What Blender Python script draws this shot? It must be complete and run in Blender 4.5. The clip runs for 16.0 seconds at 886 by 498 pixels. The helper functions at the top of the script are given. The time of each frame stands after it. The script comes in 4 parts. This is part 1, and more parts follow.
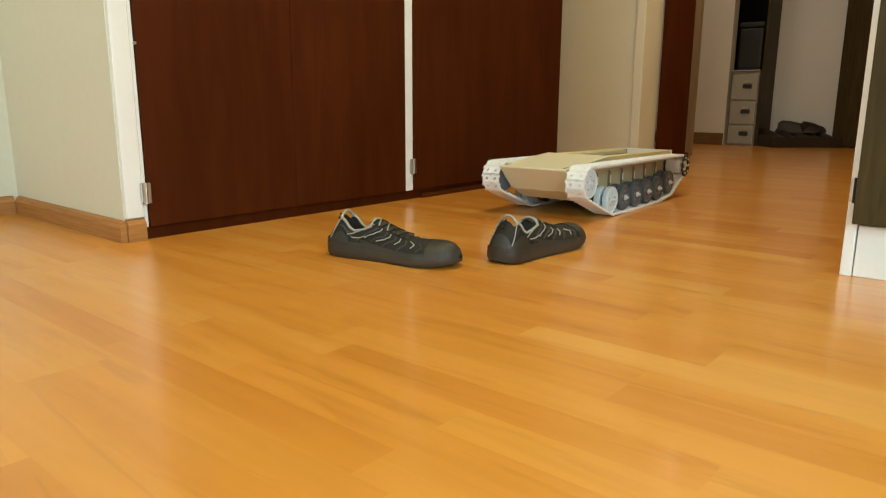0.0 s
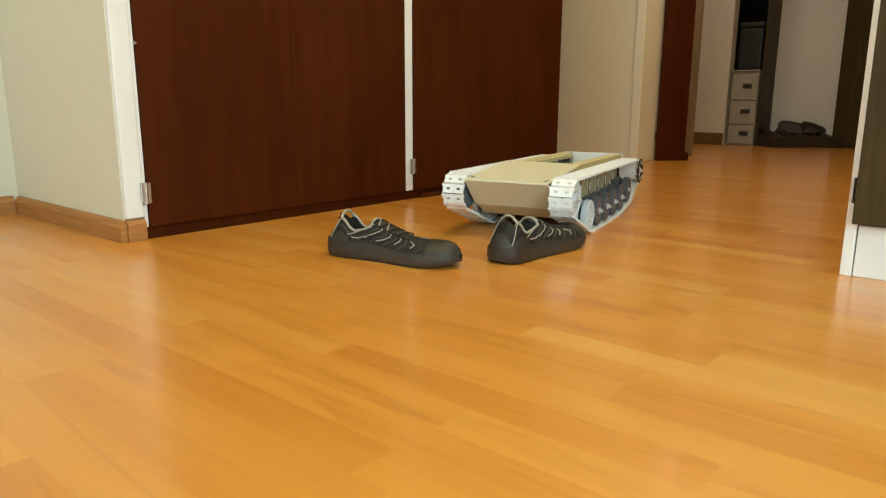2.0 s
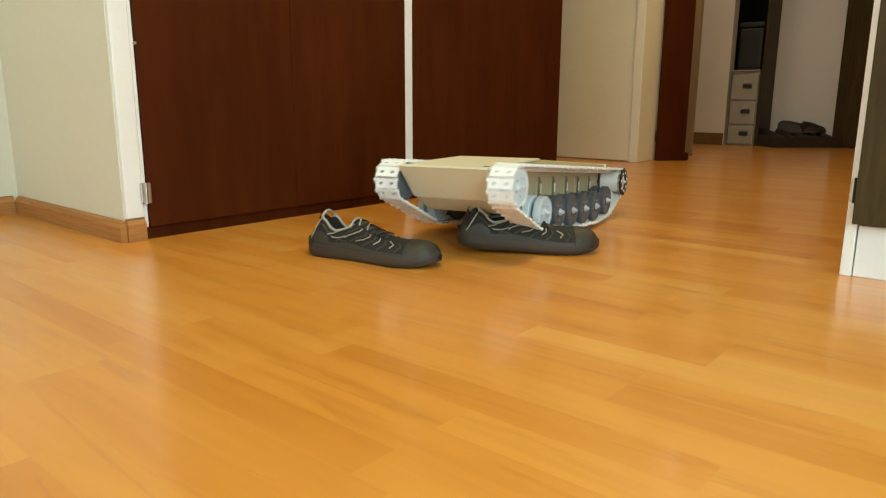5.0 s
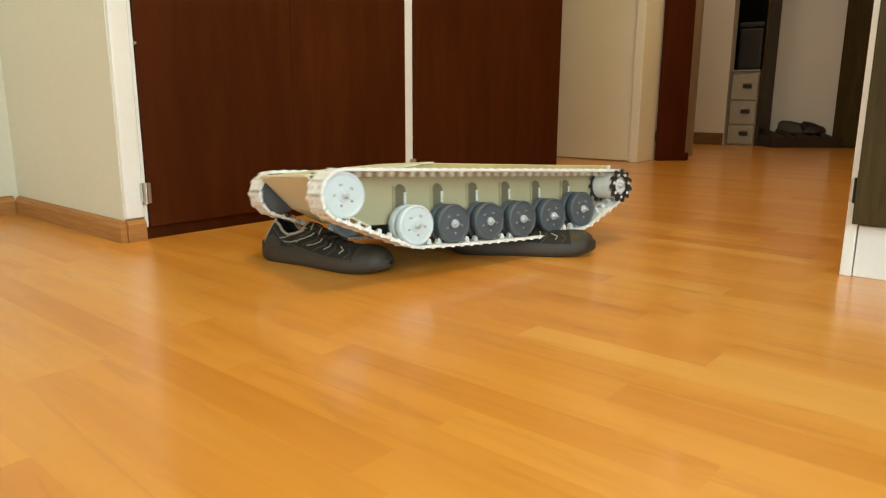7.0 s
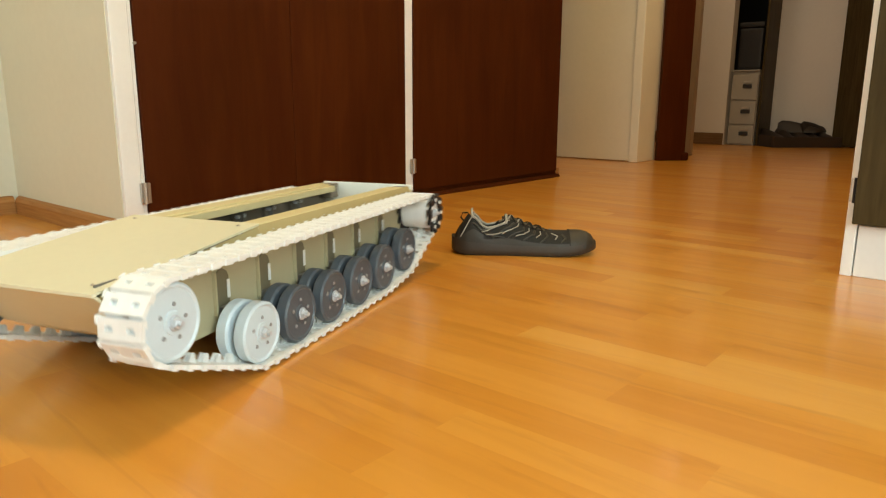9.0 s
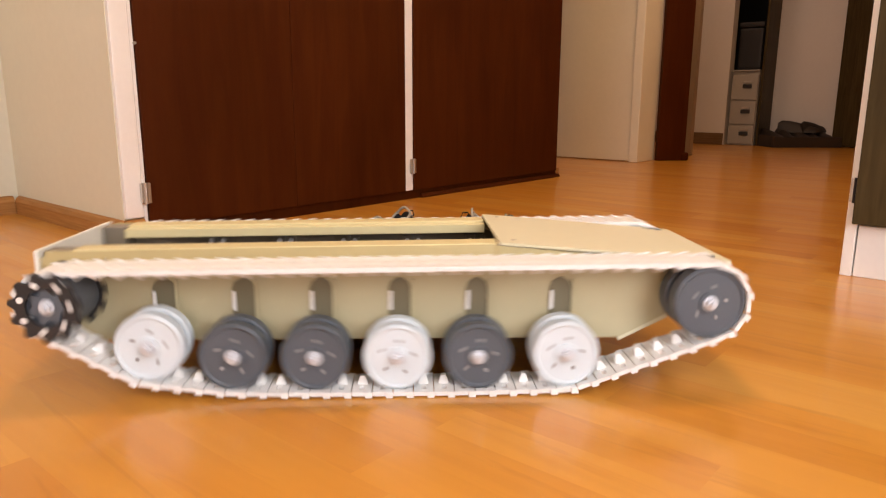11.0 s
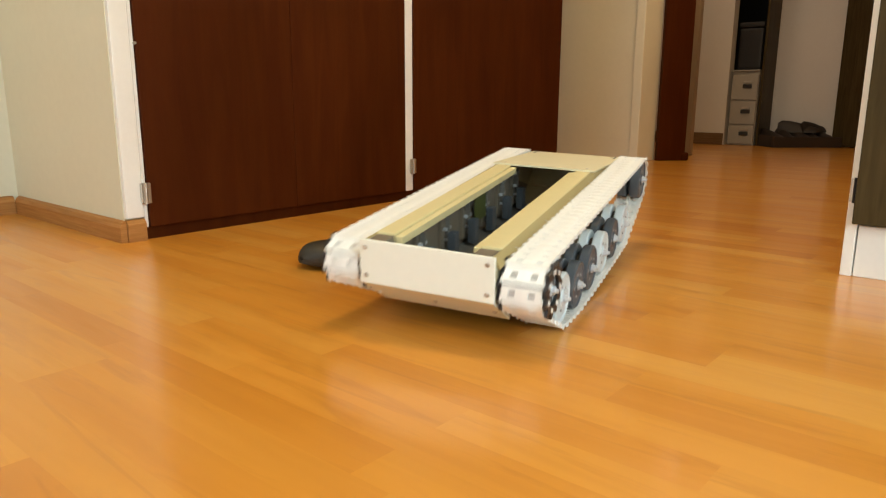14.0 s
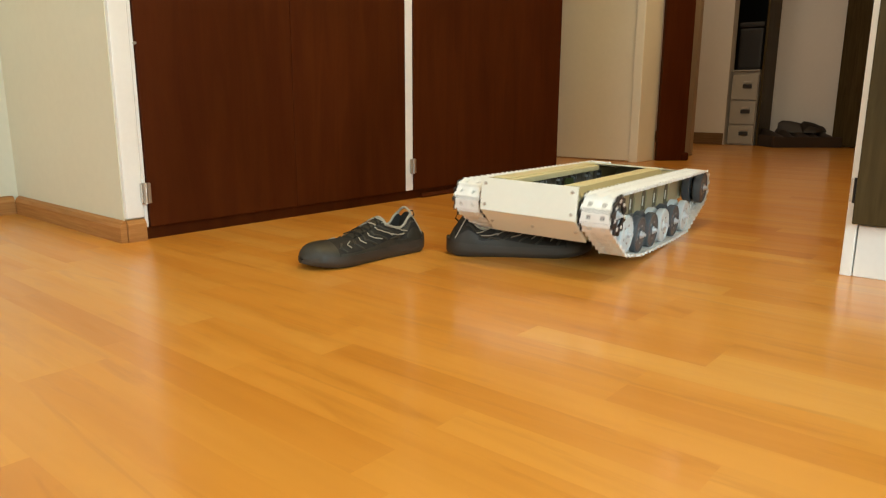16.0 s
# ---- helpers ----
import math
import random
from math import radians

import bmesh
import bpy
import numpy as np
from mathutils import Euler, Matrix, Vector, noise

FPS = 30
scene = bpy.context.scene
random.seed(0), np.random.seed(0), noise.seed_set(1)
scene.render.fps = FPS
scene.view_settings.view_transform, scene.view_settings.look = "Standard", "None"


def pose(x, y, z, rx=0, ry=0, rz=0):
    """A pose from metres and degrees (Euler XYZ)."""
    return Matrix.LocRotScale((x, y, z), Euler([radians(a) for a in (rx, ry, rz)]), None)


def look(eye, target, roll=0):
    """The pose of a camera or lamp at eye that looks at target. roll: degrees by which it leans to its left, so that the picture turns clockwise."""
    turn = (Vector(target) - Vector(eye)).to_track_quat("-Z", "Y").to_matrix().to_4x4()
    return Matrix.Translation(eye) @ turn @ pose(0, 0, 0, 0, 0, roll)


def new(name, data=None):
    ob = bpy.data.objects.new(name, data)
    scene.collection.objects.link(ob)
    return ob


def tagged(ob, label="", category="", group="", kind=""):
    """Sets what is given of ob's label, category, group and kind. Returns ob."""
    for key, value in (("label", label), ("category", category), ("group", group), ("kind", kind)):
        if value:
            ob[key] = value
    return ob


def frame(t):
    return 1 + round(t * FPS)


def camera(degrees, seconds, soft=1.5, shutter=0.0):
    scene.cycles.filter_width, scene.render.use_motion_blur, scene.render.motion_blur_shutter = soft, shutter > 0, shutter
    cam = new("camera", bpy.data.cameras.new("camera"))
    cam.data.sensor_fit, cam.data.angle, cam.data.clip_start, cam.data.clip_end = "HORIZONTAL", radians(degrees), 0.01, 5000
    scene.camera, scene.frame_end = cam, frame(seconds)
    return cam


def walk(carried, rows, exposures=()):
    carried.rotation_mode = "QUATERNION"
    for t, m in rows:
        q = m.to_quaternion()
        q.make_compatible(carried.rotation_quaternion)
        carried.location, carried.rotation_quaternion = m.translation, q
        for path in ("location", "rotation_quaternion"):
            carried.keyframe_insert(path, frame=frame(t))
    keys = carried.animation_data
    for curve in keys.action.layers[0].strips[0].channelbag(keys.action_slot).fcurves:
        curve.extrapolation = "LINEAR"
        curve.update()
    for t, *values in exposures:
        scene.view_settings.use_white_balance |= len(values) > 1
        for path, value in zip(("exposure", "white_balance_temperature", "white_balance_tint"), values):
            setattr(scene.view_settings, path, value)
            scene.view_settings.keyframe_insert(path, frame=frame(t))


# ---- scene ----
cam = camera(65.16, 16.0, soft=1.2, shutter=0.8)
CAM = Matrix(((0.64597, 0.15824, -0.74678, 0.0), (-0.76335, 0.13917, -0.63082, 0.0), (0.00411, 0.97754, 0.21069, 0.33), (0, 0, 0, 1)))
walk(cam, [(0.0, CAM), (16.0, CAM)], exposures=[(0.0, -0.02, 6450, 4), (4.2, -0.02, 6450, 3), (6.3, -0.03, 6650, 6), (7.5, -0.05, 6950, 8), (9.2, -0.10, 7350, 12), (11.3, -0.16, 7950, 40), (11.8, -0.16, 7700, 35), (13.0, -0.12, 7350, 21), (14.5, -0.11, 7100, 13), (16.0, -0.06, 6850, 10)])

# ---- world and lights ----
world = bpy.data.worlds.new("world")
scene.world = world
world.use_nodes = True
sky = world.node_tree.nodes.new("ShaderNodeTexSky")
sky.sky_type, sky.sun_disc, sky.sun_elevation, sky.sun_rotation = "NISHITA", False, radians(35), radians(200)
world.node_tree.links.new(sky.outputs[0], world.node_tree.nodes["Background"].inputs[0])
world.node_tree.nodes["Background"].inputs[1].default_value = 0.08


def area(name, m, sx, sy, power, colour, shape="RECTANGLE"):
    d = bpy.data.lights.new(name, "AREA")
    d.shape, d.size, d.size_y, d.energy, d.color = shape, sx, sy, power, colour
    ob = new(name, d)
    ob.matrix_world = m
    return ob


# ceiling lamps over the floor before the closet and in the hall, an added one in the passage to brighten the far walls,
# and the daylight of two windows
area("room_lamp_light", pose(0.95, 0.72, 2.36), 0.30, 0.30, 21, (1.0, 0.76, 0.37), "DISK")
area("hall_lamp_light", pose(3.0, 0.85, 2.36), 0.34, 0.34, 17, (1.0, 0.79, 0.50), "DISK")
area("far_wall_fill_light", pose(4.7, 1.9, 2.36), 0.3, 0.3, 5.5, (1.0, 0.84, 0.66), "DISK")
area("back_window_light", look((-2.5, 0.5, 1.46), (0.0, 0.6, 0.9)), 1.6, 1.15, 37, (0.80, 0.93, 1.0))
area("window_light", look((0.0, -1.17, 1.16), (0.25, 0.0, 0.75)), 0.96, 1.7, 44, (0.66, 0.90, 1.0))


# ---- materials ----
def material(name):
    m = bpy.data.materials.new(name)
    m.use_nodes = True
    t = m.node_tree
    return m, t, t.nodes["Principled BSDF"]


def mapped(t, scale, kind="Object"):
    c = t.nodes.new("ShaderNodeTexCoord")
    mp = t.nodes.new("ShaderNodeMapping")
    mp.inputs["Scale"].default_value = scale
    t.links.new(c.outputs[kind], mp.inputs[0])
    return mp


def noise_of(t, vec, scale, detail=4.0, rough=0.55, distort=0.0):
    n = t.nodes.new("ShaderNodeTexNoise")
    n.inputs["Scale"].default_value, n.inputs["Detail"].default_value = scale, detail
    n.inputs["Roughness"].default_value, n.inputs["Distortion"].default_value = rough, distort
    if vec is not None:
        t.links.new(vec.outputs[0], n.inputs["Vector"])
    return n


def ramp_of(t, src, stops):
    r = t.nodes.new("ShaderNodeValToRGB")
    e = r.color_ramp.elements
    while len(e) < len(stops):
        e.new(0.5)
    for el, (p, col) in zip(e, stops):
        el.position, el.color = p, (*col, 1)
    t.links.new(src, r.inputs[0])
    return r


def mix_of(t, fac, a, b, mode="MIX"):
    m = t.nodes.new("ShaderNodeMix")
    m.data_type, m.blend_type = "RGBA", mode
    for sock, v in ((m.inputs[0], fac), (m.inputs[6], a), (m.inputs[7], b)):
        if isinstance(v, (int, float)):
            sock.default_value = v
        elif isinstance(v, tuple):
            sock.default_value = (*v, 1)
        else:
            t.links.new(v, sock)
    return m.outputs[2]


def bump_of(t, b, height, strength, distance):
    n = t.nodes.new("ShaderNodeBump")
    n.inputs["Strength"].default_value, n.inputs["Distance"].default_value = strength, distance
    t.links.new(height, n.inputs["Height"])
    t.links.new(n.outputs[0], b.inputs["Normal"])


def plain(name, colour, rough, metal=0.0, vary=0.12, scale=30.0, bump=0.15, dist=0.0006, rough_vary=0.12, stretch=(1, 1, 1)):
    """Paint, plastic, cloth or metal with stains at a large scale and grain at a small one."""
    m, t, b = material(name)
    v = mapped(t, stretch)
    big, small = noise_of(t, v, scale * 0.15, 3), noise_of(t, v, scale * 6, 3)
    lo, hi = tuple(c * (1 - vary) for c in colour), tuple(min(1, c * (1 + vary)) for c in colour)
    base = ramp_of(t, big.outputs[0], [(0.3, lo), (0.7, hi)])
    fine = ramp_of(t, small.outputs[0], [(0.3, (0.96, 0.96, 0.96)), (0.7, (1, 1, 1))])
    t.links.new(mix_of(t, 0.6, base.outputs[0], fine.outputs[0], "MULTIPLY"), b.inputs["Base Color"])
    rr = ramp_of(t, big.outputs[0], [(0.3, (rough - rough_vary / 2,) * 3), (0.7, (rough + rough_vary / 2,) * 3)])
    t.links.new(rr.outputs[0], b.inputs["Roughness"])
    b.inputs["Metallic"].default_value = metal
    bump_of(t, b, small.outputs[0], bump, dist)
    return m


def parquet(name, island):
    """Honey-coloured strip flooring under lacquer; each strip has its own tone."""
    m, t, b = material(name)
    v = mapped(t, (1, 1, 1), "Object")
    geo = t.nodes.new("ShaderNodeNewGeometry")
    if island:
        rnd = geo.outputs["Random Per Island"]
    else:
        rnd = t.nodes.new("ShaderNodeObjectInfo").outputs["Random"]
    shift = t.nodes.new("ShaderNodeVectorMath")
    shift.operation = "MULTIPLY_ADD"
    comb = t.nodes.new("ShaderNodeCombineXYZ")
    t.links.new(rnd, comb.inputs[0])
    t.links.new(rnd, comb.inputs[1])
    t.links.new(comb.outputs[0], shift.inputs[0])
    shift.inputs[1].default_value = (37.0, 91.0, 0.0)
    t.links.new(geo.outputs["Position"], shift.inputs[2])
    st = t.nodes.new("ShaderNodeMapping")
    st.inputs["Scale"].default_value = (13, 1.0, 1)
    t.links.new(shift.outputs[0], st.inputs[0])
    grain = noise_of(t, st, 2.0, 2, 0.45, 0.9)
    st2 = t.nodes.new("ShaderNodeMapping")
    st2.inputs["Scale"].default_value = (9, 0.8, 1)
    t.links.new(shift.outputs[0], st2.inputs[0])
    cloud = noise_of(t, st2, 2.5, 4, 0.6, 1.4)
    tone = ramp_of(t, rnd, [(0.0, (0.57, 0.216, 0.026)), (0.15, (0.615, 0.247, 0.033)), (0.5, (0.64, 0.267, 0.038)), (0.85, (0.655, 0.288, 0.046)), (1.0, (0.675, 0.318, 0.060))])
    g = ramp_of(t, grain.outputs[0], [(0.32, (0.87, 0.81, 0.71)), (0.60, (1, 1, 1))])
    c = ramp_of(t, cloud.outputs[0], [(0.32, (0.85, 0.79, 0.71)), (0.46, (1, 1, 1)), (0.7, (1.0, 1.0, 1.0))])
    col = mix_of(t, 0.55, tone.outputs[0], g.outputs[0], "MULTIPLY")
    col = mix_of(t, 0.8, col, c.outputs[0], "MULTIPLY")
    t.links.new(col, b.inputs["Base Color"])
    rr = ramp_of(t, cloud.outputs[0], [(0.3, (0.30,) * 3), (0.7, (0.40,) * 3)])
    t.links.new(rr.outputs[0], b.inputs["Roughness"])
    b.inputs["Coat Weight"].default_value, b.inputs["Coat Roughness"].default_value = 0.45, 0.15
    return m


def veneer(name, dark, light, rough=0.42, across=(30, 30, 2.0)):
    """Dark stained wood with upright grain."""
    m, t, b = material(name)
    v = mapped(t, across)
    g = noise_of(t, v, 2.0, 6, 0.6, 0.9)
    blot = noise_of(t, mapped(t, (1.4, 1.4, 0.8)), 2.2, 3)
    col = ramp_of(t, g.outputs[0], [(0.32, dark), (0.68, light)])
    sh = ramp_of(t, blot.outputs[0], [(0.3, (0.72, 0.70, 0.68)), (0.7, (1, 1, 1))])
    t.links.new(mix_of(t, 0.9, col.outputs[0], sh.outputs[0], "MULTIPLY"), b.inputs["Base Color"])
    rr = ramp_of(t, blot.outputs[0], [(0.3, (rough - 0.06,) * 3), (0.7, (rough + 0.08,) * 3)])
    t.links.new(rr.outputs[0], b.inputs["Roughness"])
    b.inputs["Specular IOR Level"].default_value = 0.08
    bump_of(t, b, g.outputs[0], 0.12, 0.0004)
    return m


M_STRIP, M_STRIPS = parquet("parquet_strip", False), parquet("parquet_strips_far", True)
M_SUB = plain("floor_joint", (0.16, 0.07, 0.022), 0.6)
M_CREAMDOOR = plain("cream_door_paint", (0.82, 0.79, 0.66), 0.5, vary=0.03, scale=8, bump=0.05)
M_FARWALL = plain("greyish_white_wall_paint", (0.63, 0.60, 0.565), 0.8, vary=0.03, scale=8, bump=0.05)
# the shade on the passage casing is part of this tan
M_TAN = plain("shaded_casing_tan", (0.30, 0.215, 0.14), 0.5, vary=0.05, scale=8, bump=0.05)
M_WALL = plain("cream_wall_paint", (0.68, 0.645, 0.50), 0.75, vary=0.03, scale=8, bump=0.05, dist=0.0005)
M_WHITE = plain("white_gloss_paint", (0.80, 0.78, 0.74), 0.35, vary=0.04, scale=14, bump=0.06)
M_CEIL = plain("white_ceiling_paint", (0.82, 0.81, 0.78), 0.9, vary=0.02)
M_MAHOG = veneer("mahogany_veneer", (0.054, 0.0098, 0.0013), (0.074, 0.0160, 0.0023), 0.5, (11, 11, 1.1))
M_BROWN = veneer("dark_brown_veneer", (0.050, 0.034, 0.013), (0.080, 0.055, 0.023), 0.45)
M_BASE = veneer("oak_baseboard", (0.36, 0.155, 0.045), (0.50, 0.235, 0.08), 0.4, (3, 3, 60))
M_OLDOAK = veneer("dull_oak_baseboard", (0.15, 0.085, 0.04), (0.22, 0.13, 0.065), 0.5, (3, 3, 60))
M_STEEL = plain("hinge_steel", (0.55, 0.52, 0.47), 0.38, 1.0, vary=0.1)
M_DARK = plain("black_paint_and_room_dark", (0.012, 0.011, 0.011), 0.6)
M_CAB = plain("grey_cabinet_lacquer", (0.33, 0.31, 0.27), 0.45, vary=0.04)
M_PVC = plain("cream_foam_board", (0.69, 0.645, 0.455), 0.5, vary=0.04, scale=12, bump=0.06)
# rear plates: the cream board whitened, with daylight put into its colour
M_PVC_DAYLIT = plain("daylit_cream_foam_board", (0.78, 0.785, 0.70), 0.48, vary=0.03, scale=12, bump=0.06)
M_PVCY = plain("yellowed_foam_board", (0.66, 0.57, 0.31), 0.5, vary=0.06, scale=12, bump=0.06)
# edge strip's brown: the board's own tone with its shading mixed in
M_EDGE = plain("shaded_brownish_edge_board", (0.42, 0.33, 0.15), 0.55, vary=0.10, scale=12, bump=0.08)
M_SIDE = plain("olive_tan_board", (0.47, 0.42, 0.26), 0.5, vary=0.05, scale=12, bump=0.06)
M_SLOT = plain("olive_slot_shade", (0.17, 0.15, 0.09), 0.6, vary=0.1)
# blue tint on the white wheels stands in for cool daylight
M_WHEEL = plain("white_plastic_daylight_tint", (0.61, 0.70, 0.74), 0.42, vary=0.03, scale=40, bump=0.2, dist=0.0003)
M_PIN = plain("grey_pin", (0.30, 0.30, 0.30), 0.45, vary=0.08)
# grey of the brackets, and the shade put on the hull's inner walls
M_LINE = plain("grey_bracket_and_shade_sheet", (0.19, 0.158, 0.117), 0.3, vary=0.12)
M_TRACK = plain("white_printed_plastic", (0.82, 0.82, 0.79), 0.45, vary=0.04, scale=40, bump=0.3, dist=0.0004, stretch=(1, 8, 1))
M_GREY = plain("dark_grey_printed_plastic", (0.080, 0.098, 0.115), 0.42, vary=0.12, scale=40, bump=0.3, dist=0.0004)
M_BLACK = plain("black_printed_plastic", (0.018, 0.018, 0.019), 0.45, vary=0.2)
M_NUT = plain("zinc_nut", (0.62, 0.66, 0.70), 0.45, 0.35, vary=0.08)
M_INNER = plain("grey_inner_sheet", (0.17, 0.16, 0.14), 0.4, vary=0.2)
M_UPPER = plain("black_shoe_mesh", (0.0120, 0.0098, 0.0060), 0.8, vary=0.35, scale=60, bump=0.7, dist=0.001)
M_OVER = plain("charcoal_shoe_overlay", (0.027, 0.0225, 0.0145), 0.55, vary=0.2, scale=40, bump=0.3)
M_SOLE = plain("black_rubber_sole", (0.036, 0.0265, 0.0180), 0.55, vary=0.25, scale=40, bump=0.3)
M_LACE = plain("grey_beige_piping", (0.33, 0.30, 0.24), 0.7, vary=0.1, scale=80)
M_LINING = plain("dark_shoe_lining", (0.012, 0.010, 0.009), 0.9, vary=0.2)
M_FARSHOE = plain("dark_brown_leather", (0.026, 0.015, 0.009), 0.6, vary=0.4)
M_MAT = plain("dark_brown_doormat", (0.034, 0.019, 0.010), 0.9, vary=0.3, bump=0.8, dist=0.003)
M_GLASS = plain("milky_lamp_glass", (0.85, 0.83, 0.78), 0.3, vary=0.02)
M_FRAMEW = plain("white_window_frame", (0.78, 0.78, 0.77), 0.4, vary=0.03)


# ---- building helpers ----
def finish(name, bm, mat, smooth=False):
    me = bpy.data.meshes.new(name)
    bmesh.ops.recalc_face_normals(bm, faces=bm.faces)
    if smooth:
        for f in bm.faces:
            f.smooth = True
        for e in bm.edges:
            if len(e.link_faces) == 2 and e.calc_face_angle(0) > 0.7:
                e.smooth = False
    bm.to_mesh(me)
    bm.free()
    me.materials.append(mat)
    return new(name, me)


def part(name, bm, mat, parent, label="", smooth=False):
    """Links a bmesh as one mesh object under a thing or under a part."""
    ob = finish(name, bm, mat, smooth)
    ob.parent = parent
    return tagged(ob, label)


def thing(name, label, category, group="", m=None):
    ob = new(name)
    ob.empty_display_size = 0.05
    if m is not None:
        ob.matrix_world = m
    return tagged(ob, label, category, group)


def box(x0, y0, z0, x1, y1, z1, bevel=0.0, bm=None, segs=2):
    own = bmesh.new()
    bmesh.ops.create_cube(own, size=1.0, matrix=Matrix.Translation(((x0 + x1) / 2, (y0 + y1) / 2, (z0 + z1) / 2)) @ Matrix.Diagonal((abs(x1 - x0), abs(y1 - y0), abs(z1 - z0), 1)))
    if bevel:
        bmesh.ops.bevel(own, geom=own.edges[:], offset=bevel, segments=segs, affect="EDGES", profile=0.6)
    return join(bm, own)


def join(bm, own, m=None):
    """Adds own to bm, moved by m."""
    if m is not None:
        bmesh.ops.transform(own, matrix=m, verts=own.verts[:])
    if bm is None:
        return own
    me = bpy.data.meshes.new("tmp")
    own.to_mesh(me)
    own.free()
    bm.from_mesh(me)
    bpy.data.meshes.remove(me)
    return bm


def prism(outline, lo, hi, axis="y", bevel=0.0, bm=None):
    """A plate of the outline (pairs), thick from lo to hi along the axis."""
    own = bmesh.new()
    put = {"y": lambda a, b, h: (a, h, b), "x": lambda a, b, h: (h, a, b), "z": lambda a, b, h: (a, b, h)}[axis]
    n = len(outline)
    v0 = [own.verts.new(put(a, b, lo)) for a, b in outline]
    v1 = [own.verts.new(put(a, b, hi)) for a, b in outline]
    own.faces.new(v0)
    own.faces.new(v1)
    for i in range(n):
        own.faces.new((v0[i], v0[(i + 1) % n], v1[(i + 1) % n], v1[i]))
    bmesh.ops.recalc_face_normals(own, faces=own.faces)
    if bevel:
        bmesh.ops.bevel(own, geom=own.edges[:], offset=bevel, segments=1, affect="EDGES")
    return join(bm, own)


def lathe(profile, n=28, bm=None, m=None):
    """A body turned about the y axis from (y, radius) pairs; it is closed at both ends."""
    own = bmesh.new()
    rings = []
    for y, r in profile:
        if r < 1e-6:
            rings.append([own.verts.new((0, y, 0))])
        else:
            rings.append([own.verts.new((r * math.cos(2 * math.pi * i / n), y, r * math.sin(2 * math.pi * i / n))) for i in range(n)])
    for a, b in zip(rings, rings[1:]):
        for i in range(n):
            j = (i + 1) % n
            if len(a) == 1 and len(b) > 1:
                own.faces.new((a[0], b[i], b[j]))
            elif len(b) == 1 and len(a) > 1:
                own.faces.new((a[i], b[0], a[j]))
            elif len(a) > 1:
                own.faces.new((a[i], b[i], b[j], a[j]))
    return join(bm, own, m)


def tube(points, r, bm=None, sides=6):
    """A round cord along the points."""
    own = bmesh.new()
    pts = [Vector(p) for p in points]
    rings = []
    for i, p in enumerate(pts):
        d = (pts[min(i + 1, len(pts) - 1)] - pts[max(i - 1, 0)]).normalized()
        a = d.cross(Vector((0, 0, 1)))
        a = a.normalized() if a.length > 1e-4 else Vector((1, 0, 0))
        b = d.cross(a)
        rings.append([own.verts.new(p + r * (math.cos(2 * math.pi * k / sides) * a + math.sin(2 * math.pi * k / sides) * b)) for k in range(sides)])
    for u, w in zip(rings, rings[1:]):
        for k in range(sides):
            own.faces.new((u[k], u[(k + 1) % sides], w[(k + 1) % sides], w[k]))
    own.faces.new(rings[0])
    own.faces.new(rings[-1])
    return join(bm, own)


def structure(name, bm, mat, label, parent=None):
    ob = finish(name, bm, mat)
    if parent is not None:
        ob.parent = parent
    return tagged(ob, label, kind="structure")


def set_piece(name, label):
    return tagged(new(name), label, kind="structure")


# ---- the shell of the rooms ----
CY = 1.591          # front of the built-in closet
H = 2.42            # ceiling height
structure("wall_left_return", box(0.736, CY + 0.004, 0, 0.775, 2.25, H), M_WALL, "cream painted wall end beside the closet")
structure("wall_left", box(-2.6, 2.25, 0, 2.66, 2.37, H), M_WALL, "cream painted wall")
structure("wall_behind", box(-2.72, -1.2, 0, -2.6, 2.37, 0.85), M_WALL, "cream painted wall under the window")
structure("wall_behind_top", box(-2.72, -1.2, 2.1, -2.6, 2.37, H), M_WALL, "cream painted wall over the window")
structure("wall_behind_side", box(-2.72, 1.4, 0.85, -2.6, 2.37, 2.1), M_WALL, "cream painted wall beside the window")
structure("wall_behind_end", box(-2.72, -1.2, 0.85, -2.6, -0.4, 2.1), M_WALL, "cream painted wall beside the window")
structure("wall_front", box(-2.72, -1.32, 0, -0.55, -1.2, H), M_WALL, "cream painted wall beside the balcony door")
structure("wall_front_top", box(-0.55, -1.32, 2.12, 0.55, -1.2, H), M_WALL, "cream painted wall over the balcony door")
structure("wall_front_end", box(0.55, -1.32, 0, 1.9, -1.2, H), M_WALL, "cream painted wall end")
structure("ceiling", box(-2.72, -1.32, H, 8.0, 3.6, H + 0.1), M_CEIL, "plain white ceiling")
structure("wall_closet_back", box(0.775, 2.10, 0, 2.66, 2.248, H), M_WALL, "plain wall at the back of the closet")

# baseboards of the left wall
structure("baseboard_left", prism([(0.722, 0.0), (0.737, 0.0), (0.737, 0.048), (0.734, 0.052), (0.727, 0.047), (0.722, 0.036)], CY - 0.005, 2.236, "y"), M_BASE, "oak-coloured wooden baseboard")
structure("baseboard_corner", prism([(CY - 0.012, 0.0), (CY + 0.003, 0.0), (CY + 0.003, 0.052), (CY - 0.004, 0.052), (CY - 0.012, 0.042)], 0.738, 0.782, "x"), M_BASE, "oak-coloured wooden baseboard at the wall end")
structure("baseboard_back", prism([(2.233, 0.0), (2.249, 0.0), (2.249, 0.052), (2.238, 0.048), (2.233, 0.036)], -2.6, 0.721, "x"), M_BASE, "oak-coloured wooden baseboard")


